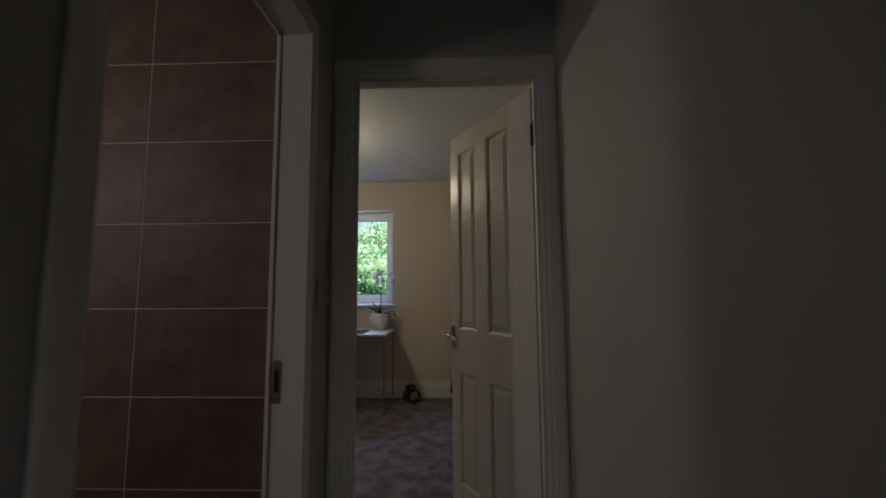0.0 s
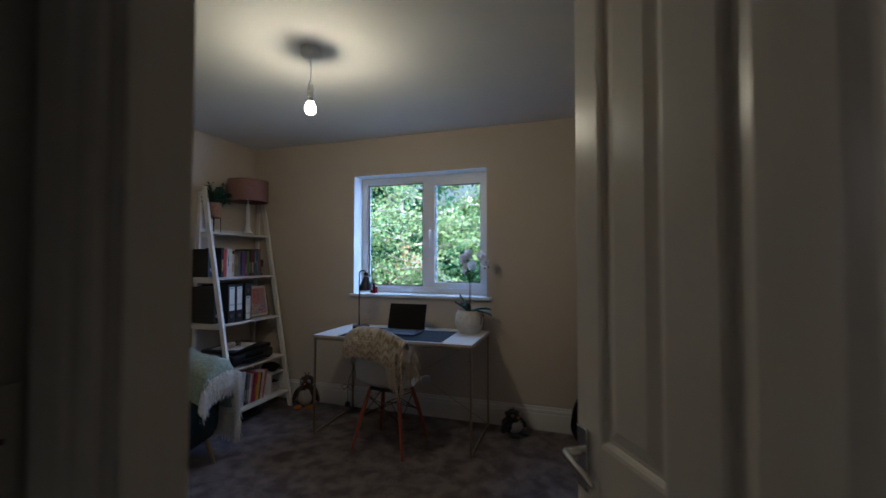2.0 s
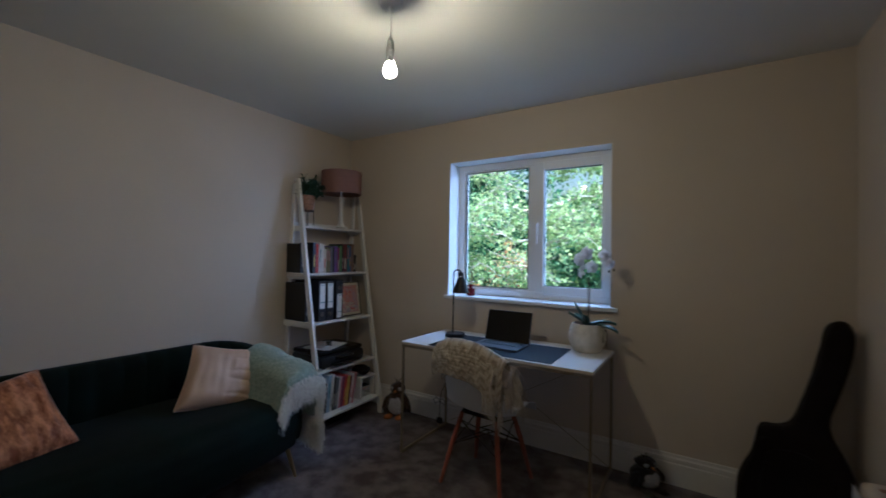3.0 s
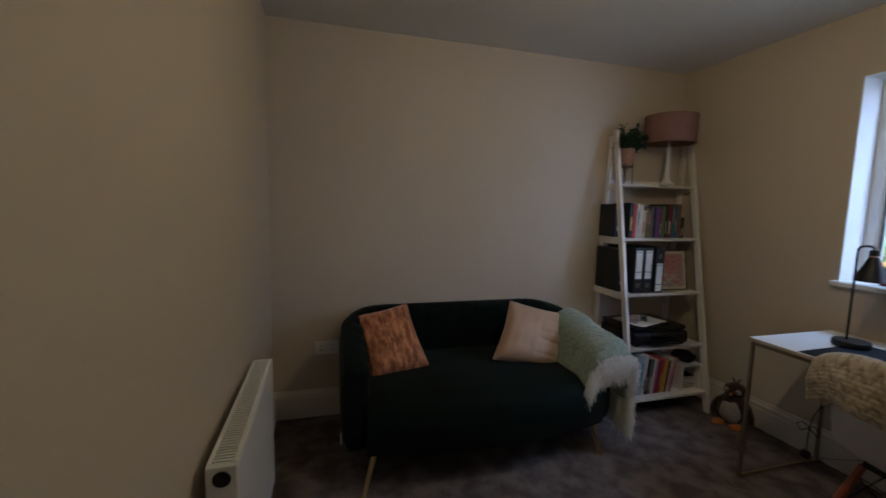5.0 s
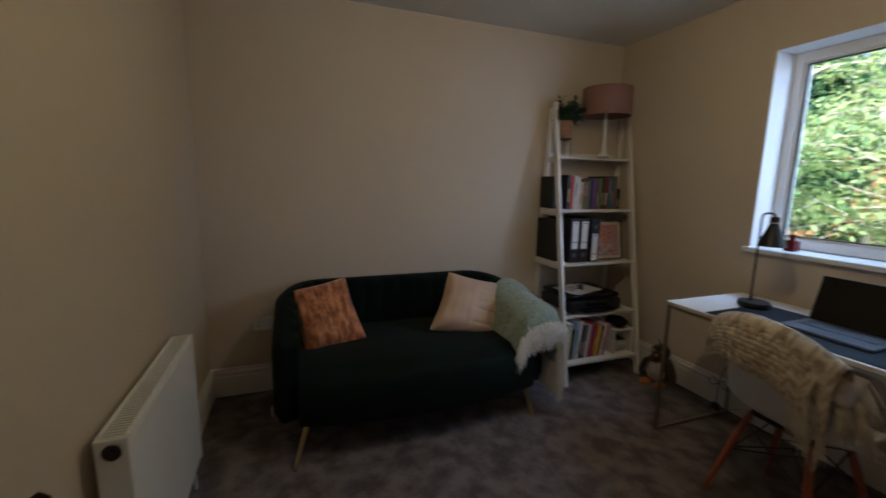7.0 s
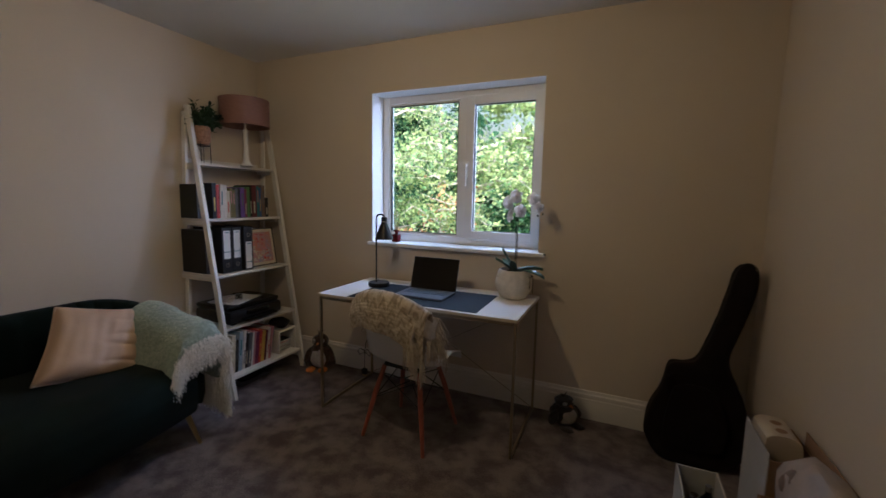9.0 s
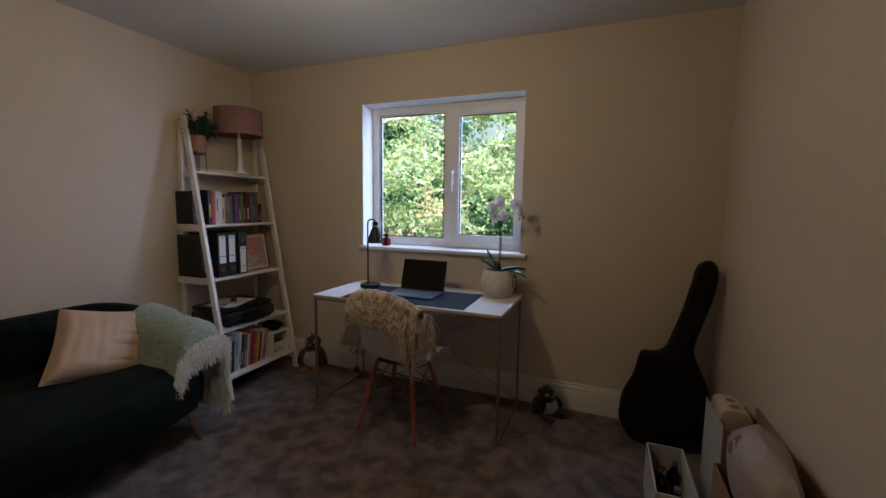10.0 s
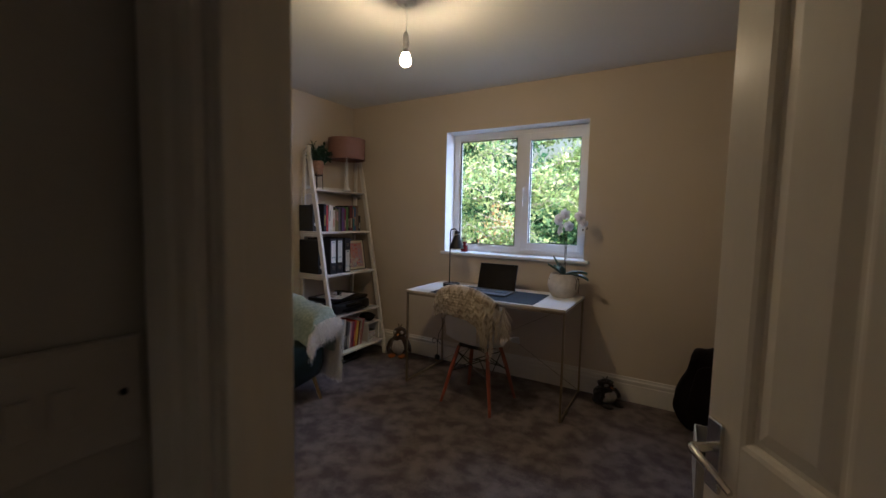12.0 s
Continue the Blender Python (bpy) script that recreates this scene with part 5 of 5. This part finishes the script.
def shell(u, v):
    """u across, v from the seat's front lip back and up to the top of the back."""
    x = 2 * u - 1
    pr = [(0.215, 0.405), (0.19, 0.435), (0.10, 0.440), (0.0, 0.425), (-0.10, 0.425), (-0.165, 0.46), (-0.20, 0.54), (-0.225, 0.65), (-0.245, 0.74), (-0.256, 0.808)]
    k = v * (len(pr) - 1)
    i = min(int(k), len(pr) - 2)
    f = k - i
    y = pr[i][0] + (pr[i + 1][0] - pr[i][0]) * f
    z = pr[i][1] + (pr[i + 1][1] - pr[i][1]) * f
    hw = 0.213 + 0.015 * math.sin(math.pi * min(1, v * 1.3)) - 0.05 * max(0, v - 0.75) / 0.25
    seat = max(0, min(1, (0.62 - v) / 0.25))
    z += seat * 0.05 * abs(x) ** 2.5 * min(1, v * 4)
    y += (1 - seat) * 0.075 * abs(x) ** 2.2
    z -= max(0, v - 0.8) / 0.2 * 0.07 * abs(x) ** 3
    return Vector((x * hw, y, z))


part("shell", grid(bmesh.new(), shell, 26, 34, 0.005), SHELL, chair, "white moulded plastic seat shell", smooth=True)
for sx in (-1, 1):
    for sy in (-1, 1):
        part("leg", tube(bmesh.new(), [(sx * 0.115, sy * 0.095, 0.405), (sx * 0.150, sy * 0.135, 0.25), (sx * 0.200, sy * 0.190, 0.0)], [0.013, 0.0155, 0.010], 14), BEECH, chair, "round tapered reddish wooden leg", smooth=True)
        part("bolt", tube(bmesh.new(), [(sx * 0.115, sy * 0.095, 0.40), (sx * 0.105, sy * 0.085, 0.425)], 0.011, 10), BLACKM, chair)


def leg_at(sx, sy, z):
    t = (0.405 - z) / 0.405
    return Vector((sx * (0.115 + 0.085 * t), sy * (0.095 + 0.095 * t), z))


for a, b in (((-1, -1), (1, -1)), ((1, -1), (1, 1)), ((1, 1), (-1, 1)), ((-1, 1), (-1, -1))):
    for z0, z1 in ((0.36, 0.22), (0.22, 0.36)):
        part("wire_brace", tube(bmesh.new(), [leg_at(*a, z0), leg_at(*b, z1)], 0.0035, 6), BLACKM, chair, "black wire brace")
for a, b in (((-1, -1), (1, 1)), ((-1, 1), (1, -1))):
    part("wire_brace", tube(bmesh.new(), [leg_at(*a, 0.23), (0, 0, 0.30), leg_at(*b, 0.23)], 0.0035, 6), BLACKM, chair)
part("seat_bracket", B((-0.12, -0.10, 0.402), (0.12, 0.10, 0.410), 0.003), BLACKM, chair)

bl = thing("knitted_throw", CM, "cream knitted throw with tassels hung over the chair back", "blanket")


def over_back(u, v, lift=0.0):
    """u across the chair back, v from the inside over the top to the outside."""
    x = 2 * u - 1
    top = 0.830 - 0.085 * abs(x + 0.05) ** 2.2
    yb = -0.250 + 0.07 * abs(x) ** 2.2
    w = 0.028 + lift
    q = noise.noise(Vector((u * 3.5, v * 3, 5)))
    q2 = noise.noise(Vector((u * 9, v * 8, 1)))
    if v < 0.3:
        y, z = yb + w + 0.03 * (0.3 - v), top - 0.17 * (0.3 - v) / 0.3
    elif v < 0.5:
        g = math.pi * (v - 0.3) / 0.2
        y, z = yb + w * math.cos(g), top + 0.032 * math.sin(g) + lift
    else:
        k = (v - 0.5) / 0.5
        drop = 0.160 + 0.045 * x + 0.02 * x * x
        y, z = yb - w - 0.012 * math.sin(k * math.pi), top - drop * k
    return Vector((x * 0.238 - 0.012 + 0.012 * q, y + 0.010 * q + 0.004 * q2, z + 0.008 * q))


def knit(u, v):
    p = over_back(u, v, 0.004)
    a, b = math.sin(u * 57), math.sin(v * 110)
    return p + Vector((0, -0.0022 * (a + 0.4 * b) * (1 if v > 0.5 else -1), 0.0012 * b))


bm = grid(bmesh.new(), knit, 120, 90, 0.008)
bm.faces.ensure_lookup_table()
for f in bm.faces:
    c = f.calc_center_median()
    wave = math.sin((c.z - c.y) * 130 + 9 * abs((c.x * 19 + 0.2) % 1 - 0.5))
    f.material_index = 1 if wave > 0.2 and abs((c.x * 19 + 0.2) % 1 - 0.5) < 0.43 else 0
part("cloth", bm, [KNIT, KNITD], bl, smooth=True)


def tail(u, v):
    """The end of the throw that hangs down beside the seat."""
    c = Vector((0.150 + 0.070 * u + 0.03 * v, -0.258 + 0.14 * u + 0.02 * math.sin(5 * v + 2 * u), 0.775 - 0.10 * v - 0.05 * u))
    return c + Vector((0.012 * math.sin(9 * u + 3 * v), -0.014 * math.cos(11 * u), 0))


part("hanging_end", grid(bmesh.new(), tail, 30, 26, 0.008), KNIT, bl, smooth=True)
rnd = random.Random(12)
bm = bmesh.new()
fringe(bm, [tail(k / 26, 1.0) for k in range(27)], 0.12, rnd, 3, 0.0021, 0.016, (0.018, -0.004, 0))
fringe(bm, [over_back(0.80 + 0.2 * k / 14, 1.0, 0.012) for k in range(15)], 0.11, rnd, 3, 0.0021, 0.012, (0.006, -0.006, 0))
fringe(bm, [tail(1.0, k / 14) for k in range(15)], 0.15, rnd, 3, 0.0021, 0.02, (0.045, -0.006, 0))
tagged(part("tassels", bm, KNIT, bl, "long cream tassels"), kind="stuff")

# ---- plush toys ----
def plush(x, y, turn, s, belly, back, beak, label, feet=2, squat=1.0):
    bm = bmesh.new()
    blob(bm, (0, 0, 0.085), (0.062, 0.055, 0.085), 12, mi=0, rough=0.12, seed=1)
    blob(bm, (0, -0.018, 0.078), (0.046, 0.045, 0.070), 12, mi=1, rough=0.1, seed=2)
    blob(bm, (0, -0.002, 0.185), (0.044, 0.042, 0.040), 12, mi=0, rough=0.1, seed=3)
    for k in (-1, 1):
        blob(bm, (k * 0.018, -0.030, 0.190), (0.014, 0.012, 0.016), 6, mi=1)
        blob(bm, (k * 0.018, -0.041, 0.190), (0.004, 0.003, 0.004), 6, mi=0)
        blob(bm, (k * 0.062, -0.012, 0.085), (0.016, 0.024, 0.058), 6, m=pose(0, 0, 0, 0, k * -16, 0), mi=0, rough=0.2)
        blob(bm, (k * 0.032, -0.060, 0.012), (0.024, 0.036, 0.0115), 6, mi=feet, rough=0.15)
        tube(bm, [(k * 0.004, 0.0, 0.22), (k * 0.010, 0.004, 0.242), (k * 0.018, 0.006, 0.252)], [0.004, 0.003, 0.001], 5, mi=0)
    tube(bm, [(0, -0.038, 0.178), (0, -0.060, 0.172)], [0.009, 0.002], 8, mi=2)
    bmesh.ops.scale(bm, vec=(s * 1.25 / squat, s * 1.2 / squat, s * squat), verts=bm.verts)
    t = part("plush_toy", bm, [back, belly, beak], None, smooth=True)
    t.matrix_world = Matrix.Translation((x, y, 0.0)) @ pose(0, 0, 0, 0, 0, turn)
    return tagged(t, label, "soft toy")


PBLACK = mat("black_plush", (0.015, 0.014, 0.016), 0.95, var=0.4, scale=60, fine=400, bump=1, sheen=0.3)
PBROWN = mat("brown_plush", (0.05, 0.028, 0.02), 0.95, var=0.4, scale=60, fine=400, bump=1, sheen=0.3)
PWHITE = mat("grey_white_plush", (0.42, 0.40, 0.38), 0.95, var=0.2, scale=60, fine=400, bump=1, sheen=0.3)
PORANGE = mat("orange_plush", (0.50, 0.18, 0.04), 0.9, var=0.2, scale=60, bump=0.5)
plush(-0.425, 4.60, 48, 0.92, PWHITE, PBLACK, PORANGE, "small black and white penguin soft toy against the skirting", 0, 0.82)
plush(-2.285, 4.60, 20, 1.2, PWHITE, PBROWN, PORANGE, "brown and grey penguin soft toy with orange feet")

# ---- guitar bag ----
gt = thing("guitar_bag", Matrix.Translation((0.0, 4.435, 0.0)) @ pose(0, 0, 0, -6.0, 0, 0), "black padded guitar gig bag leaning in the corner", "guitar case")
# The lower right side is widened to fill in the wall's shadow there.
OUT = [(0.12, 0.0), (0.045, 0.05), (0.008, 0.13), (0.005, 0.20), (0.03, 0.29), (0.072, 0.37), (0.088, 0.43), (0.092, 0.49), (0.115, 0.525), (0.20, 0.530), (0.235, 0.56), (0.27, 0.66), (0.33, 0.86), (0.352, 0.985), (0.375, 1.045), (0.405, 1.065), (0.445, 1.05), (0.458, 1.0), (0.450, 0.90), (0.395, 0.70),
       (0.355, 0.58), (0.375, 0.50), (0.42, 0.42), (0.455, 0.33), (0.475, 0.22), (0.465, 0.11), (0.415, 0.035), (0.33, 0.0)]


def smooth_outline(pts, n=3):
    for _ in range(n - 1):
        new_pts = []
        for a, b in zip(pts, pts[1:] + pts[:1]):
            new_pts += [(a[0] * 0.75 + b[0] * 0.25, a[1] * 0.75 + b[1] * 0.25), (a[0] * 0.25 + b[0] * 0.75, a[1] * 0.25 + b[1] * 0.75)]
        pts = new_pts
    return pts


bm = bmesh.new()
extrude_outline(bm, smooth_outline(OUT), 0.115)
fs = [f for f in bm.faces if len(f.verts) > 10]
bmesh.ops.bevel(bm, geom=[e for f in fs for e in f.edges], offset=0.028, segments=4, profile=0.6, affect="EDGES")
bmesh.ops.triangulate(bm, faces=[f for f in bm.faces if len(f.verts) > 4])
bmesh.ops.subdivide_edges(bm, edges=[e for e in bm.edges if e.calc_length() > 0.05], cuts=2, use_grid_fill=True)
for v in bm.verts:
    v.co += Vector((0.008, 0.010, 0.006)) * noise.noise(v.co * 13) + Vector((0.006, 0.012, 0)) * noise.noise(v.co * 5)
part("body", bm, BAG, gt, smooth=True)
bm = bmesh.new()
extrude_outline(bm, smooth_outline([(0.10, 0.10), (0.085, 0.20), (0.11, 0.33), (0.13, 0.43), (0.30, 0.43), (0.36, 0.30), (0.37, 0.18), (0.34, 0.09)]), 0.024, 0.0, Matrix.Translation((0, -0.022, 0)))
part("front_pocket", bm, BAG, gt, "flat zipped front pocket")
pts = [(x * 0.97 + 0.007, 0.057, z * 0.99) for x, z in smooth_outline(OUT)]
o2 = smooth_outline(OUT)
part("zip", tube(bmesh.new(), [(x, -0.002 + 0.03, z) for x, z in [(0.27 + (x - 0.27) * 1.0, z) for x, z in o2[22:86]]], 0.003, 5), BLACKP, gt)
part("strap", tube(bmesh.new(), [(0.12, -0.012, 0.47), (0.085, -0.035, 0.45), (0.088, -0.02, 0.38)], 0.008, 6), BAG, gt)

# ---- boxes by the east wall ----
cr = thing("storage_crate", (0, 0, 0), "open pale grey fabric storage box holding dark odds and ends", "box")


def open_box(t, a, b, th, material):
    part("base", B(a, (b[0], b[1], a[2] + th)), material, t)
    part("side", B((a[0], a[1], a[2] + th + 0.0003), (a[0] + th, b[1], b[2]), 0.001), material, t)
    part("side", B((b[0] - th, a[1], a[2] + th + 0.0003), (b[0], b[1], b[2]), 0.001), material, t)
    part("end", B((a[0] + th + 0.0003, a[1], a[2] + th + 0.0003), (b[0] - th - 0.0003, a[1] + th, b[2]), 0.001), material, t)
    part("end", B((a[0] + th + 0.0003, b[1] - th, a[2] + th + 0.0003), (b[0] - th - 0.0003, b[1], b[2]), 0.001), material, t)


open_box(cr, (0.11, 3.70, 0.0), (0.265, 4.075, 0.22), 0.008, GREYBOX)
for k, (x, y, r, h) in enumerate(((0.165, 3.95, 0.040, 0.17), (0.215, 3.86, 0.036, 0.15), (0.165, 3.78, 0.04, 0.13), (0.222, 4.0, 0.030, 0.19))):
    t = thing("bottle", (x, y, 0.0085), "dark bottle standing in the storage box", "bottle", "bottles in the storage box")
    part("body", lathe(bmesh.new(), [(0, 0), (r * 0.9, 0), (r, 0.01), (r, h * 0.65), (r * 0.4, h * 0.8), (r * 0.4, h * 0.88), (0, h * 0.88)], 18), BLACKG, t, smooth=True)
    part("cap", lathe(bmesh.new(), [(0, h * 0.882), (r * 0.42, h * 0.882), (r * 0.42, h), (0, h)], 14), BM["grey"] if k else CHROME, t)
b2 = thing("cardboard_box", (0, 0, 0), "tall open cardboard box with a pale outside against the wall", "box")
open_box(b2, (0.338, 3.78, 0.0), (0.482, 4.06, 0.48), 0.006, CARD)
part("outer_sheet", B((0.3345, 3.782, 0.004), (0.3375, 4.058, 0.50), 0.0005), GREYBOX, b2, "pale grey outer sheet")
b3 = thing("cardboard_box", (0, 0, 0), "low open brown cardboard box full of wrapped clothes", "box")
open_box(b3, (0.31, 3.12, 0.0), (0.478, 3.765, 0.36), 0.006, CARD)
ls = thing("cardboard_sheet", (0, 0, 0), "brown cardboard sheet leaning on the wall behind the boxes", "cardboard")
part("sheet", B((0.4845, 3.15, 0.181), (0.4885, 3.95, 0.53), 0.001), CARD, ls)
part("lower_fold", B((0.4795, 3.15, 0.0), (0.4835, 3.95, 0.1805), 0.001), CARD, ls)
cp = thing("plastic_organiser", (0.335, 3.87, 0.0065), "cream plastic organiser with oval hand holes", "organiser")
bm = bmesh.new()
extrude_outline(bm, smooth_outline([(0.006, 0.0), (0.006, 0.50), (0.03, 0.525), (0.10, 0.525), (0.128, 0.49), (0.128, 0.0)]), 0.16)
part("body", bm, CREAM, cp, smooth=False)
for y in (0.04, 0.10):
    part("hand_hole", lathe(bmesh.new(), [(0, 0.5255), (0.016, 0.5255), (0.018, 0.527), (0, 0.527)], 16, centre=(0.066, y)), CARD, cp)
wr = thing("plastic_wrapped_bundle", (0.385, 3.52, 0.425), "bundle of clothes wrapped in clear crinkled plastic", "bundle")
part("contents", blob(bmesh.new(), (-0.01, -0.02, 0.055), (0.072, 0.19, 0.125), 12, rough=0.15, seed=5), BM["brown"], wr, "pale folded contents", smooth=True)
part("stain_patch", blob(bmesh.new(), (-0.045, 0.03, 0.11), (0.040, 0.055, 0.055), 12, rough=0.3, seed=8), BM["brown"], wr, "dark printed patch", smooth=True)
part("wrap", blob(bmesh.new(), (-0.01, -0.02, 0.06), (0.082, 0.22, 0.140), 12, rough=0.15, seed=6), CLEAR, wr, "clear crinkled plastic wrap", smooth=True)
fl2 = thing("folded_cardboard", Matrix.Translation((0.425, 3.24, 0.37)) @ pose(0, 0, 0, 0, 6, 3), "piece of brown cardboard lying on the box", "cardboard")
part("sheet", B((-0.05, -0.11, 0), (0.05, 0.11, 0.006), 0.001), CARD, fl2)
part("fold", B((-0.045, -0.10, 0.0065), (0.045, 0.09, 0.012), 0.001), CARD, fl2)

# ---- outside ----
GZ = -2.75
bm = bmesh.new()
bmesh.ops.create_grid(bm, x_segments=60, y_segments=60, size=300)
for v in bm.verts:
    v.co.y += 100
    v.co.z = GZ + 0.25 * noise.noise(v.co * 0.12)
setting("ground", bm, GRASS)


def leaves(name, parent, centres, size, mats, rnd, label, flat=0.5):
    """Many small leaves, each a folded pair of triangles, at the given centres; one joined part."""
    n = len(centres)
    r = np.random.RandomState(rnd)
    d = r.normal(size=(n, 3))
    d[:, 2] -= 0.3
    d /= np.linalg.norm(d, axis=1)[:, None]
    s = np.cross(d, r.normal(size=(n, 3)))
    s /= np.linalg.norm(s, axis=1)[:, None]
    nn = np.cross(s, d)
    l = size * r.uniform(0.45, 1.6, n)[:, None]
    c = np.asarray(centres)
    v = np.stack([c, c + d * l * 0.4 + s * l * 0.33 + nn * l * 0.08, c + d * l, c + d * l * 0.4 - s * l * 0.33 + nn * l * 0.08], 1).reshape(-1, 3)
    i = np.arange(n)[:, None] * 4
    f = np.concatenate([i + [0, 1, 2], i + [0, 2, 3]], 1).reshape(-1, 3)
    me = bpy.data.meshes.new(name)
    me.from_pydata(v.tolist(), [], f.tolist())
    for m in mats:
        me.materials.append(m)
    if len(mats) > 1:
        k = np.repeat((r.uniform(size=n) < 0.22).astype(int), 2)
        me.polygons.foreach_set("material_index", k)
    ob = new(name, me)
    ob.parent = parent
    return tagged(ob, label, kind="stuff")


def tree(x, y, h, spread, n, size, mats, seed, label, low=0.0, dense=9):
    t = thing("tree", (x, y, GZ), label, "tree", "trees behind the house")
    rnd = random.Random(seed)
    lean = rnd.uniform(-0.3, 0.3)
    trunk = [(0, 0, -0.1), (lean * 0.3, 0.1, h * 0.25), (lean * 0.7, 0.0, h * 0.5), (lean, -0.1, h * 0.8)]
    part("trunk", tube(bmesh.new(), trunk, [0.13, 0.10, 0.07, 0.03], 10), BARK, t, smooth=True)
    tips = []
    for k in range(15):
        zz = h * rnd.uniform(max(0.25, low), 0.85)
        a = rnd.uniform(0, 2 * math.pi)
        l = spread * rnd.uniform(0.6, 1.05) * (1.15 - 0.5 * zz / h)
        p0 = Vector((lean * zz / h, 0, zz))
        pts = [p0]
        for j in range(1, 6):
            g = j / 5
            pts.append(p0 + Vector((math.cos(a) * l * g, math.sin(a) * l * g, l * (0.45 * g - 0.25 * g * g))) + Vector((rnd.uniform(-.12, .12), rnd.uniform(-.12, .12), rnd.uniform(-.1, .12))) * l * 0.5)
        limb = part("limb", tube(bmesh.new(), pts, [0.035, 0.028, 0.02, 0.014, 0.009, 0.004], 6), BARK, t, smooth=True)
        bm = bmesh.new()
        for j in range(8):
            q = pts[rnd.randint(2, 5)]
            e = q + Vector((rnd.uniform(-1, 1), rnd.uniform(-1, 1), rnd.uniform(-0.7, 0.8))) * 0.5
            m = (q + e) / 2 + Vector((rnd.uniform(-.1, .1), rnd.uniform(-.1, .1), rnd.uniform(-.1, .1)))
            tube(bm, [q, m, e], [0.007, 0.005, 0.002], 5)
            tips += [m, e, q]
        part("twigs", bm, BARK, limb, smooth=True)
        tips += pts[2:]
    r = np.random.RandomState(seed)
    tips = np.array([tuple(p) for p in tips])
    c = tips[r.randint(0, len(tips), n)] + r.normal(size=(n, 3)) * (0.12, 0.12, 0.08)
    leaves("crown", t, c, size, mats, seed, "uneven crown of small leaves")
    return t


tree(-2.5, 9.0, 6.4, 1.7, 5800, 0.066, [LEAFY, LEAFG], 3, "yellow-green leafy tree with thin pale branches")
tree(-4.3, 8.6, 6.8, 1.7, 4800, 0.066, [LEAFY, LEAFG], 5, "light green leafy tree close to the house")
tree(-1.1, 10.0, 7.2, 1.9, 15000, 0.075, [LEAFY], 8, "bright green leafy tree with sunlit edges")
tree(-6.6, 11.5, 8.5, 2.3, 34000, 0.070, [LEAFD], 11, "dark green dense tree behind the lighter ones")
tree(-4.4, 11.8, 9.0, 2.0, 34000, 0.070, [LEAFD, LEAFG], 13, "dark green dense tree behind the lighter ones")
tree(0.4, 12.2, 6.5, 2.2, 20000, 0.065, [LEAFG, LEAFY], 17, "green leafy tree at the edge of the view")
tree(-3.0, 8.3, 4.6, 0.6, 2600, 0.06, [LEAFO, LEAFY], 19, "slim young tree with orange autumn leaves")
r = np.random.RandomState(2)
c = np.stack([r.uniform(-16, 8, 30000), 15.5 + r.normal(size=30000) * 0.9, GZ + r.uniform(0, 1, 30000) ** 0.9 * 7.2], 1)
c[:, 2] = GZ + (c[:, 2] - GZ) * np.where(c[:, 0] > -4.4, 0.70, 1.0)
c[:, 2] += 0.8 * np.sin(c[:, 0] * 1.3) * (c[:, 2] > 2)
hd = leaves("far_foliage", None, c, 0.24, [LEAFD, LEAFG], 31, "dense dark green foliage behind the trees")

# ---- ceiling lamp ----
cl = thing("pendant_lamp", (BULB[0], BULB[1], 0), "bare lit bulb hanging on a short white flex", "lamp")
part("ceiling_rose", lathe(bmesh.new(), [(0, H), (0.048, H), (0.050, H - 0.004), (0.049, H - 0.030), (0.040, H - 0.040), (0.012, H - 0.044), (0.007, H - 0.052), (0, H - 0.052)], 32), UPVC, cl, "white round ceiling rose", smooth=True)
part("flex", tube(bmesh.new(), [(0, 0, H - 0.03), (0.004, 0, H - 0.12), (0.001, 0, H - 0.22), (0, 0, BULB[2] + 0.125)], 0.0032, 8), UPVC, cl, smooth=True)
part("lamp_holder", lathe(bmesh.new(), [(0, BULB[2] + 0.13), (0.008, BULB[2] + 0.13), (0.013, BULB[2] + 0.115), (0.0155, BULB[2] + 0.10), (0.0155, BULB[2] + 0.083), (0.019, BULB[2] + 0.081), (0.019, BULB[2] + 0.073), (0.016, BULB[2] + 0.071), (0.016, BULB[2] + 0.052), (0.0135, BULB[2] + 0.050), (0, BULB[2] + 0.050)], 24), UPVC, cl, "white plastic lamp holder", smooth=True)
bulb = part("bulb", lathe(bmesh.new(), [(0.0183, 0.026), (0.024, 0.014), (0.029, 0.000), (0.030, -0.008), (0.0285, -0.020), (0.022, -0.031), (0.012, -0.037), (0, -0.039)], 28), BULBG, cl, "glowing warm frosted bulb", smooth=True)
neck = part("bulb_neck", lathe(bmesh.new(), [(0, 0.052), (0.012, 0.052), (0.0135, 0.042), (0.0183, 0.0275), (0.0175, 0.0265), (0, 0.0265)], 24), UPVC, cl, smooth=True)
neck.location = (0, 0, BULB[2])
bulb.location = (0, 0, BULB[2])

# ---- bathroom wall tiles ----
me = mesh("tile", box(bmesh.new(), (0.0025, -0.0045, 0.0025), (0.5965, 0, 0.3060), 0.0015), TILE)
backing = bpy.data.objects["wall_tiled_backing"]
k = 0
for i in range(-2, 2):
    for j in range(-2, 6):
        x0, z0 = -1.081 + 0.599 * i, 0.503 + 0.3085 * j
        if x0 < BX0 - 0.55 or z0 < -0.31 or x0 > BX1 - 0.02:
            continue
        t = new("tile", me)
        t.location = (x0, 1.5925, z0)
        t.parent = backing
